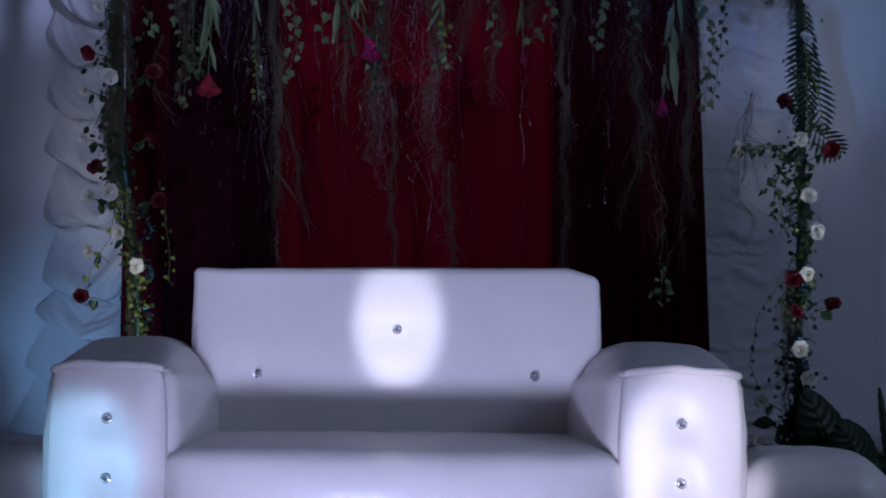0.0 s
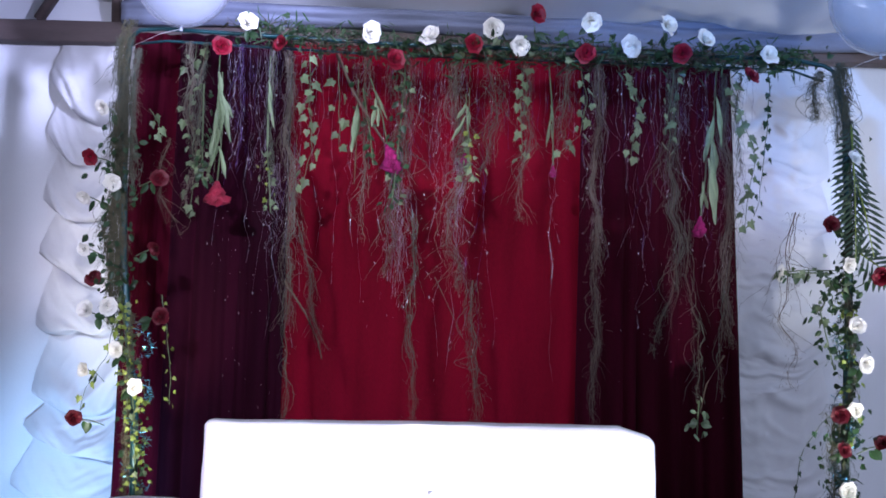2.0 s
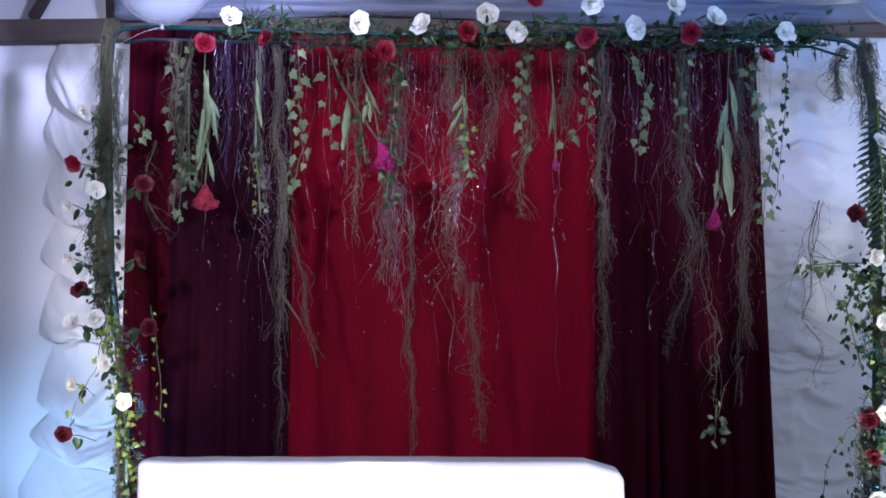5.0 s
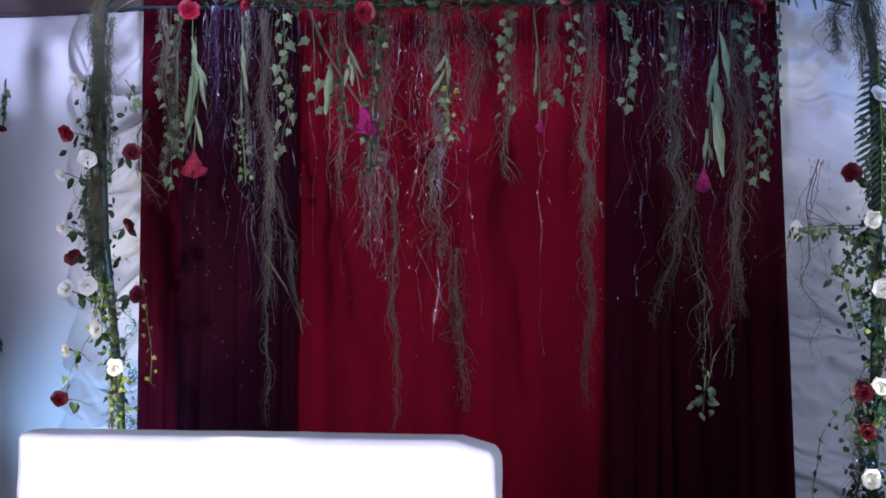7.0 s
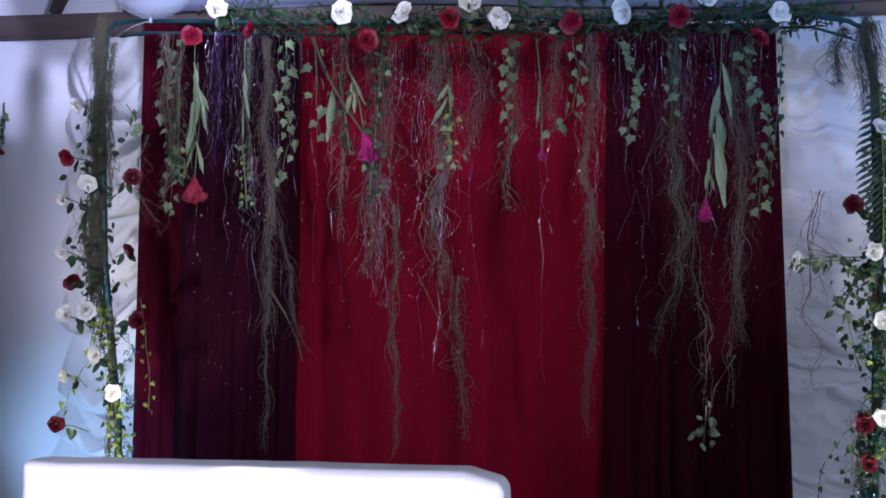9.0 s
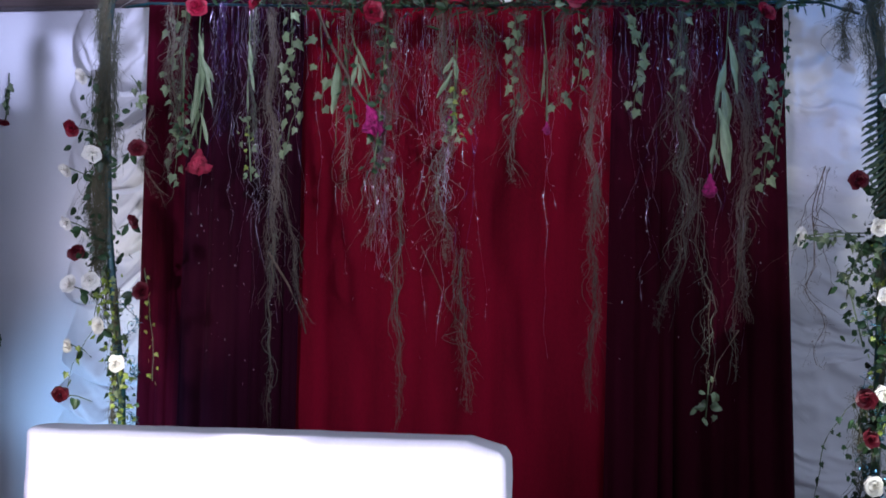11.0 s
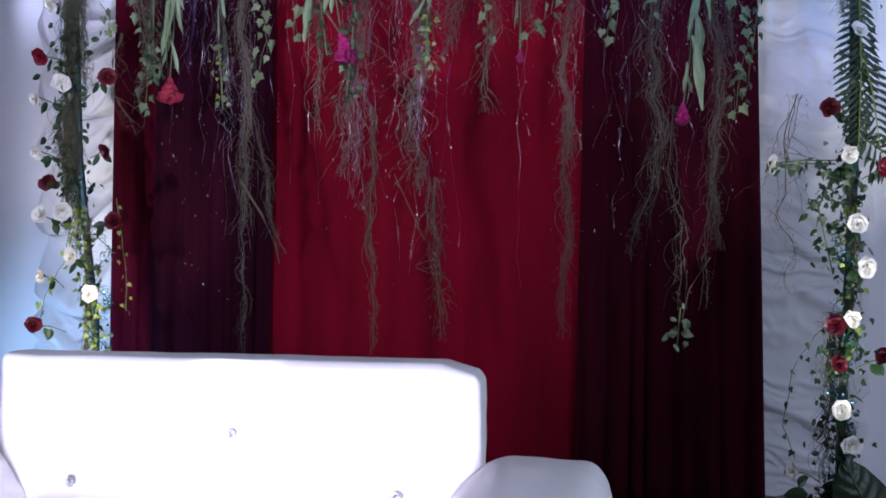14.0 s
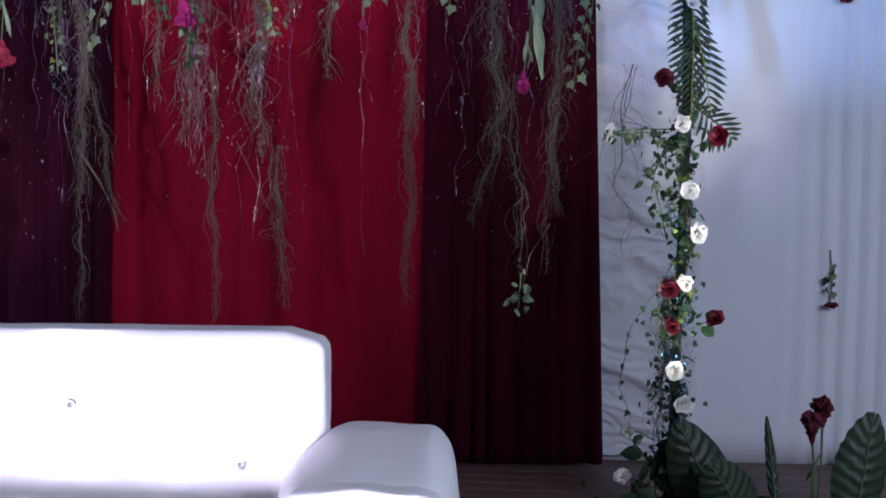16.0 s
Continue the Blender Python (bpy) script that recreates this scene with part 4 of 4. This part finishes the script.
for seed, x, z0, z1, w, n, green, drift in (
        (30, -1.48, 2.50, 1.72, 0.08, 20, False, 0.02), (31, -1.40, 2.50, 1.90, 0.06, 18, True, 0.0), (32, -1.10, 2.48, 1.85, 0.05, 16, True, 0.0),
        (33, -1.03, 2.48, 1.22, 0.075, 44, False, 0.06), (34, -0.96, 1.70, 1.12, 0.05, 10, False, 0.16), (35, -0.97, 1.5, 0.70, 0.05, 8, True, 0.0),
        (36, -0.68, 2.46, 1.62, 0.06, 14, False, 0.05), (37, -0.50, 2.46, 1.45, 0.12, 46, False, 0.02), (38, -0.44, 1.75, 0.70, 0.05, 12, True, 0.03),
        (39, -0.26, 2.45, 1.40, 0.12, 44, False, 0.03), (40, -0.16, 1.45, 0.78, 0.085, 18, True, 0.0), (41, 0.06, 2.44, 1.72, 0.08, 18, False, 0.0),
        (42, 0.38, 2.44, 1.50, 0.055, 26, False, 0.0), (43, 0.38, 1.75, 0.82, 0.06, 22, False, 0.01), (44, 0.72, 2.43, 1.15, 0.09, 34, True, -0.02),
        (45, 0.80, 1.75, 0.95, 0.08, 8, True, 0.03), (46, 0.95, 2.42, 1.20, 0.075, 34, False, 0.03), (47, 0.98, 1.6, 0.95, 0.05, 7, True, -0.04),
        (48, 0.25, 2.44, 2.05, 0.08, 12, True, 0.0), (49, -0.12, 2.45, 1.95, 0.10, 18, True, 0.0), (50, 1.02, 2.42, 1.95, 0.05, 12, True, 0.0)):
    moss_strand(seed, x, Y + 0.02 * math.sin(seed), z0, z1, w, n, MOSS_GREEN if green else MOSS, "hanging strand of grey-green moss" if green else "hanging strand of dry brown roots and moss", drift)
post_leaves(11, [(-0.49, 0.03, 2.44), (-0.50, 0.02, 2.2), (-0.52, 0.02, 1.9), (-0.53, 0.02, 1.78)], 36, [DARK_MESH, DARK_IVY_MESH, DARK_MESH, IVY_MESH], 0.022, "dark green leaves on a stem hanging from the crossbar")
post_leaves(12, [(-0.68, 0.03, 2.3), (-0.64, 0.02, 2.1), (-0.62, 0.02, 1.95)], 14, [DARK_MESH, DARK_IVY_MESH], 0.03, "dark green leaves hanging beside the magenta flower")
post_leaves(13, [(-0.20, 0.03, 2.1), (-0.19, 0.02, 1.95), (-0.17, 0.02, 1.88)], 16, [IVY_MESH, IVY_MESH, LIME_MESH], 0.025, "yellow-green leaf tuft hanging from the crossbar")
post_leaves(14, [(-1.10, 0.03, 2.0), (-1.08, 0.02, 1.85), (-1.07, 0.02, 1.72)], 12, [IVY_MESH, LIME_MESH, IVY_MESH], 0.025, "yellowed leaf tuft on a hanging vine")
post_leaves(15, [(-1.40, 0.03, 2.3), (-1.39, 0.02, 2.0), (-1.38, 0.02, 1.85)], 22, [DARK_IVY_MESH, IVY_MESH, DARK_MESH], 0.03, "green leaves hanging from the crossbar")
leaf_spray(60, -1.335, 0.02, 2.36, 6, 0.46, 0.044, BLADE, "long pale green leaves hanging from the crossbar")
leaf_spray(61, -1.105, 0.02, 2.32, 3, 0.30, 0.028, BLADE, "long pale green leaves hanging from the crossbar")
leaf_spray(62, -0.70, 0.0, 2.22, 1, 0.36, 0.10, BLADE, "broad pale green leaf drooping from a brown twig")
leaf_spray(63, 0.90, 0.0, 2.30, 4, 0.50, 0.056, BLADE, "long grey-green leaves hanging before dark curtain", -0.04)
leaf_spray(64, -0.20, 0.04, 2.20, 1, 0.20, 0.035, BLADE, "small green leaves hanging from the crossbar")
post_leaves(65, [(0.848, 0.06, 0.95), (0.842, 0.06, 0.86), (0.838, 0.05, 0.80)], 9, [PALE_MESH, IVY_MESH, PALE_MESH], 0.022, "green leaf tuft at the end of a vine")
celosia(-1.32, 0.02, 1.81, 0.075, RED_CREST, (0.0, 0.0, 0.55), 1, "magenta celosia bloom hanging head down")
celosia(-0.545, 0.0, 1.985, 0.095, PINK, (-0.10, 0.0, 0.36), 2, "magenta celosia bloom hanging head down on its stem")
celosia(0.838, 0.02, 1.72, 0.062, PINK, (0.03, 0.0, 0.45), 3, "magenta celosia bloom hanging head down")
celosia(0.185, 0.03, 1.95, 0.035, PINK, (-0.03, 0.0, 0.48), 4, "slim pink flower hanging on a bare stem")
celosia(-0.215, 0.04, 1.99, 0.045, PINK, (0.0, 0.0, 0.30), 5, "small purple-pink flower hanging head down")


def branch(pts, r):
    s = thing("twig", Matrix.Translation(pts[0]), "bare brown twig hanging from the crossbar", "twig")
    part("stem", Geo().tube([Vector(p) - Vector(pts[0]) for p in pts], r, r * 0.5, 6), TWIG, s)


branch([(-0.80, 0.0, 2.45), (-0.72, -0.01, 2.28), (-0.62, -0.01, 2.12), (-0.55, 0, 2.02)], 0.009)
branch([(-1.0, 0.05, 1.42), (-0.90, 0.04, 1.28), (-0.84, 0.04, 1.16), (-0.82, 0.04, 1.08)], 0.006)
branch([(-0.33, 0.04, 1.46), (-0.26, 0.04, 1.32), (-0.20, 0.05, 1.20)], 0.002)
branch([(0.96, 0.06, 1.15), (0.88, 0.05, 1.02), (0.855, 0.05, 0.9)], 0.004)


def foil_thread(rng, pts, wide):
    """A narrow strip of foil that twists on its way along the points."""
    a, turn, last = rng.uniform(0, 6.3), rng.uniform(6, 22), len(pts) - 1

    def place(u, v):
        i = min(last - 1, int(v * last))
        p = pts[i].lerp(pts[i + 1], v * last - i)
        w = a + turn * v + 3 * nz(a, v * 7)
        return p + Vector((math.cos(w), math.sin(w), 0)) * ((u - 0.5) * wide)

    return Geo().grid(1, last * 3, place)


def tinsel():
    """Fine metallic threads along the crossbar, with small whitened flakes for their glints."""
    rng = random.Random(77)
    s = thing("tinsel_fringe", pose(-0.2, 0.07, 2.45), "silver and violet tinsel fringe hanging from the crossbar", "tinsel")
    flakes = Geo()
    bit = Geo()
    bit.v = [Vector(p) for p in ((0, 0, 0.007), (0.0024, 0, 0), (0, 0, -0.007), (-0.0024, 0, 0), (0, 0.0012, 0), (0, -0.0012, 0))]
    bit.f = [(0, 1, 5), (1, 2, 5), (2, 3, 5), (3, 0, 5), (1, 0, 4), (2, 1, 4), (3, 2, 4), (0, 3, 4)]
    centres = (-1.24, -1.24, -1.08, -0.98, -0.52, -0.50, -0.45, -0.32, -0.2, 0.38, 0.6, 0.75, 0.85, 0.95)
    for k in range(150):
        x = rng.gauss(rng.choice(centres), 0.045) if k % 3 else rng.uniform(-1.40, 1.10)
        long = rng.uniform(0.25, 0.9) if k % 4 else rng.uniform(0.8, 1.45)
        top = bar_z(x) - 2.47
        pts = [p + Vector((0.2, 0, 0)) for p in wander(rng, x, rng.uniform(-0.02, 0.03), top, top - long, 0.06, 12)]
        part("thread", foil_thread(rng, pts, rng.uniform(0.0007, 0.0016)), TINSEL_VIOLET if (x < -0.95 and k % 2) or k % 5 == 0 else TINSEL, s, smooth=False)
        for _ in range(rng.randrange(1, 8)):
            flakes.add(bit, Matrix.Translation(pts[rng.randrange(1, 11)] + Vector((rng.gauss(0, 0.005), 0, rng.uniform(-0.05, 0.05)))) @ pose(0, 0, 0, rng.uniform(-60, 60), rng.uniform(-30, 30), rng.uniform(0, 360)) @ Matrix.Scale(rng.uniform(0.35, 1.05), 4))
    for k in range(110):  # the even fringe close under the bar
        x = -1.3 + 2.4 * (k + rng.uniform(-0.3, 0.3)) / 110
        top = bar_z(x) - 2.49
        pts = [p + Vector((0.2, 0.01, 0)) for p in wander(rng, x, 0, top, top - rng.uniform(0.10, 0.42), 0.012, 7)]
        part("thread", foil_thread(rng, pts, 0.0013), TINSEL_VIOLET if k % 3 else TINSEL, s, smooth=False)
    for _ in range(320):  # loose flakes strewn as glints round the lower ends of the strands
        x = rng.gauss(rng.choice(centres), 0.08)
        flakes.add(bit, Matrix.Translation((x + 0.2, rng.uniform(-0.06, 0.0), -rng.uniform(0.2, 1.0) - 0.75 * rng.random() ** 2)) @ pose(0, 0, 0, rng.uniform(-30, 30), rng.uniform(-20, 20), rng.uniform(0, 360)) @ Matrix.Diagonal((0.6, 0.6, rng.uniform(0.5, 1.5), 1)) @ Matrix.Scale(rng.uniform(0.35, 1.0), 4))
    tagged(part("glitter", flakes, GLITTER, s, "small silver flakes whitened to stand in for glints", False), kind="stuff")


tinsel()


def tassel(seed, x, z0, z1, material, count):
    """A bundle of shiny threads."""
    rng = random.Random(seed)
    s = thing("tinsel_tassel", pose(x, 0.03, z0), "shiny violet tinsel bundle hanging from the crossbar" if material is TINSEL_VIOLET else "shiny silver tinsel bundle hanging from the crossbar", "tinsel", "tinsel bundles on the arch")
    for _ in range(count):
        part("thread", foil_thread(rng, wander(rng, rng.gauss(0, 0.012), rng.gauss(0, 0.01), 0, (z1 - z0) * rng.uniform(0.5, 1), 0.06, 14), rng.uniform(0.0009, 0.0020)), material, s, smooth=False)


tassel(1, -1.24, 2.50, 1.88, TINSEL_VIOLET, 11)
tassel(7, -1.25, 2.50, 1.80, TINSEL, 4)
tassel(2, -1.12, 2.48, 1.75, TINSEL, 9)
tassel(3, -0.515, 2.02, 1.32, TINSEL, 18)
tassel(5, -0.47, 1.85, 1.30, TINSEL, 12)
tassel(6, -1.06, 1.95, 1.50, TINSEL, 10)
tassel(4, -0.24, 2.0, 1.5, TINSEL, 12)


# ---- balloons ----
def balloon(x, y, z, r, tie):
    s = thing("balloon", pose(x, y, z), "clear white balloon tied to the corner of the arch", "balloon", "balloons at the arch corners")

    def skin(u, v):
        w, p = 2 * math.pi * u, math.pi * v
        k = 1 - 0.12 * v * v
        return (r * k * math.sin(p) * math.cos(w), r * k * math.sin(p) * math.sin(w), r * math.cos(p) * (1.0 if v < 0.5 else 1.06))

    part("skin", Geo().grid(32, 20, skin, True), RUBBER, s)
    part("knot", Geo().tube([(0, 0, -r * 1.05), (0, 0, -r * 1.05 - 0.02)], 0.004, 0.010, 8), RUBBER, s)
    way = Vector(tie) - Vector((x, y, z))
    part("string", Geo().tube([(0, 0, -r * 1.05 - 0.01), Vector((0, 0, -r * 1.05)).lerp(way, 0.5) + Vector((0.01, 0, 0.01)), way], 0.0012, n=4), WHITE_CLOTH, s)


balloon(-1.49, -0.1, 2.79, 0.245, (-1.72, 0, 2.47))
balloon(1.60, -0.1, 2.73, 0.235, (1.43, 0, 2.40))


# ---- flowers pinned to the wall, plants on the floor ----
def wall_rose(x, z, seed):
    """A cut rose hung head down on the wall cloth."""
    rng = random.Random(seed)
    s = thing("cut_rose", TURNED @ pose(x, 0.965, z), "cut red rose pinned head down on the white wall", "rose", "roses pinned on the wall")
    m = pose(0, -0.02, 0, 80, 0, 0) @ Matrix.Scale(0.8, 4)
    bloom("red", s, m, seed)
    part("stem", Geo().tube([(0, 0, 0), (0.01, 0.01, 0.12), (0.0, 0.02, 0.25)], 0.004, 0.003, 5), STEM, s)
    for k in range(7):
        part("leaf", DARK_IVY_MESH if k % 2 else IVY_MESH, None, s, m=Matrix.Translation((rng.uniform(-0.02, 0.02), 0, 0.05 + 0.022 * k)) @ pose(0, 0, 0, rng.uniform(-30, 30), rng.uniform(-60, 60), rng.uniform(-90, 90)) @ Matrix.Scale(rng.uniform(0.7, 1.2), 4))


for k, (x, z) in enumerate(((-2.73, 2.10), (-2.74, 0.835), (2.325, 0.79), (2.36, 2.25))):
    wall_rose(x, z, 300 + k)


def broad_leaf(x, y, z, length, width, tilt, yaw, roll, label):
    """A large stiff leaf with a raised midrib."""
    s = thing("broad_leaf", pose(x, y, z, tilt, roll, yaw), label, "leaf", "broad leaves by the post")

    def place(u, v):
        w = width * math.sin(math.pi * (0.04 + 0.93 * v)) ** 0.7
        t = (u - 0.5) * 2
        return (t * w / 2, 0.10 * length * v * v + 0.18 * w * t * t + 0.005 * math.sin(v * 60 - abs(t) * 9), length * v - 0.10 * length * abs(t) * (1 - v) + 0.012 * nz(v * 14, t * 3))

    part("blade", Geo().grid(14, 48, place), BROAD, s)
    part("midrib", Geo().tube([(0, 0.10 * length * k * k / 64 - 0.003, length * k / 8) for k in range(9)], 0.005, 0.002, 5), STEM, s)


broad_leaf(1.66, -0.12, 0.0, 0.44, 0.24, 6, 12, -26, "large dark green leaf leaning at the post foot")
broad_leaf(1.76, -0.20, 0.0, 0.36, 0.22, 20, 12, -38, "dark green leaf lying low by the post foot")
broad_leaf(2.155, -0.10, 0.0, 0.45, 0.22, 4, 10, 10, "broad mid-green leaf standing beside the wall")
broad_leaf(1.87, -0.10, 0.0, 0.42, 0.045, 3, 0, -7, "narrow dark green leaf standing upright")
broad_leaf(-2.36, -0.10, 0.0, 0.34, 0.07, 3, 0, -20, "narrow dark green leaf standing upright")
celosia(1.99, -0.10, 0.375, 0.085, CRIMSON, (0.02, 0.0, -0.375), 21, "tall crimson celosia standing beside the post")
celosia(2.04, -0.06, 0.435, 0.085, CRIMSON, (-0.02, 0.0, -0.435), 22, "tall crimson celosia standing beside the post")
celosia(1.72, -0.18, 0.12, 0.06, CRIMSON, (0.0, 0.0, -0.12), 23, "short dark crimson celosia at the post foot")
celosia(-2.29, -0.1, 0.10, 0.08, CRIMSON, (0.0, 0.0, -0.10), 24, "short dark crimson celosia near the white drape")
celosia(-1.58, -0.08, 0.33, 0.05, CRIMSON, (0.0, 0.0, -0.33), 25, "dark crimson flower at the post foot")
rose("white", -1.42, -0.1, 0.37, 331, (-0.1, 0.05, -0.3), 0.9, 2)


def foot_bush(x, y, seed, count, label, tall=0.3):
    rng = random.Random(seed)
    s = thing("foliage_cluster", pose(x, y, 0), label, "foliage", "foliage at the post feet")
    for k in range(count):
        h = rng.uniform(0.02, tall)
        w = (0.36 - h) * 0.5
        part("leaf", (DARK_MESH, DARK_IVY_MESH)[k % 2], None, s, m=Matrix.Translation((rng.gauss(0, w * 0.7), rng.gauss(0, w * 0.5), h)) @ pose(0, 0, 0, rng.uniform(-70, 70), rng.uniform(-120, 120), rng.uniform(-180, 180)) @ Matrix.Scale(rng.uniform(1, 2.0), 4))
    for k in range(8):
        part("stem", Geo().tube([(rng.uniform(-0.03, 0.03), rng.uniform(-0.03, 0.03), 0), (rng.uniform(-0.12, 0.12), rng.uniform(-0.08, 0.08), rng.uniform(0.5, 1) * tall)], 0.004, 0.002, 4), STEM, s)


foot_bush(1.46, -0.04, 1, 110, "dark leafy cluster hiding the foot of the post")
foot_bush(1.84, -0.16, 3, 50, "low dark plant beside the foot of the post", 0.10)
foot_bush(-1.60, -0.04, 2, 70, "leafy cluster hiding the foot of the post")
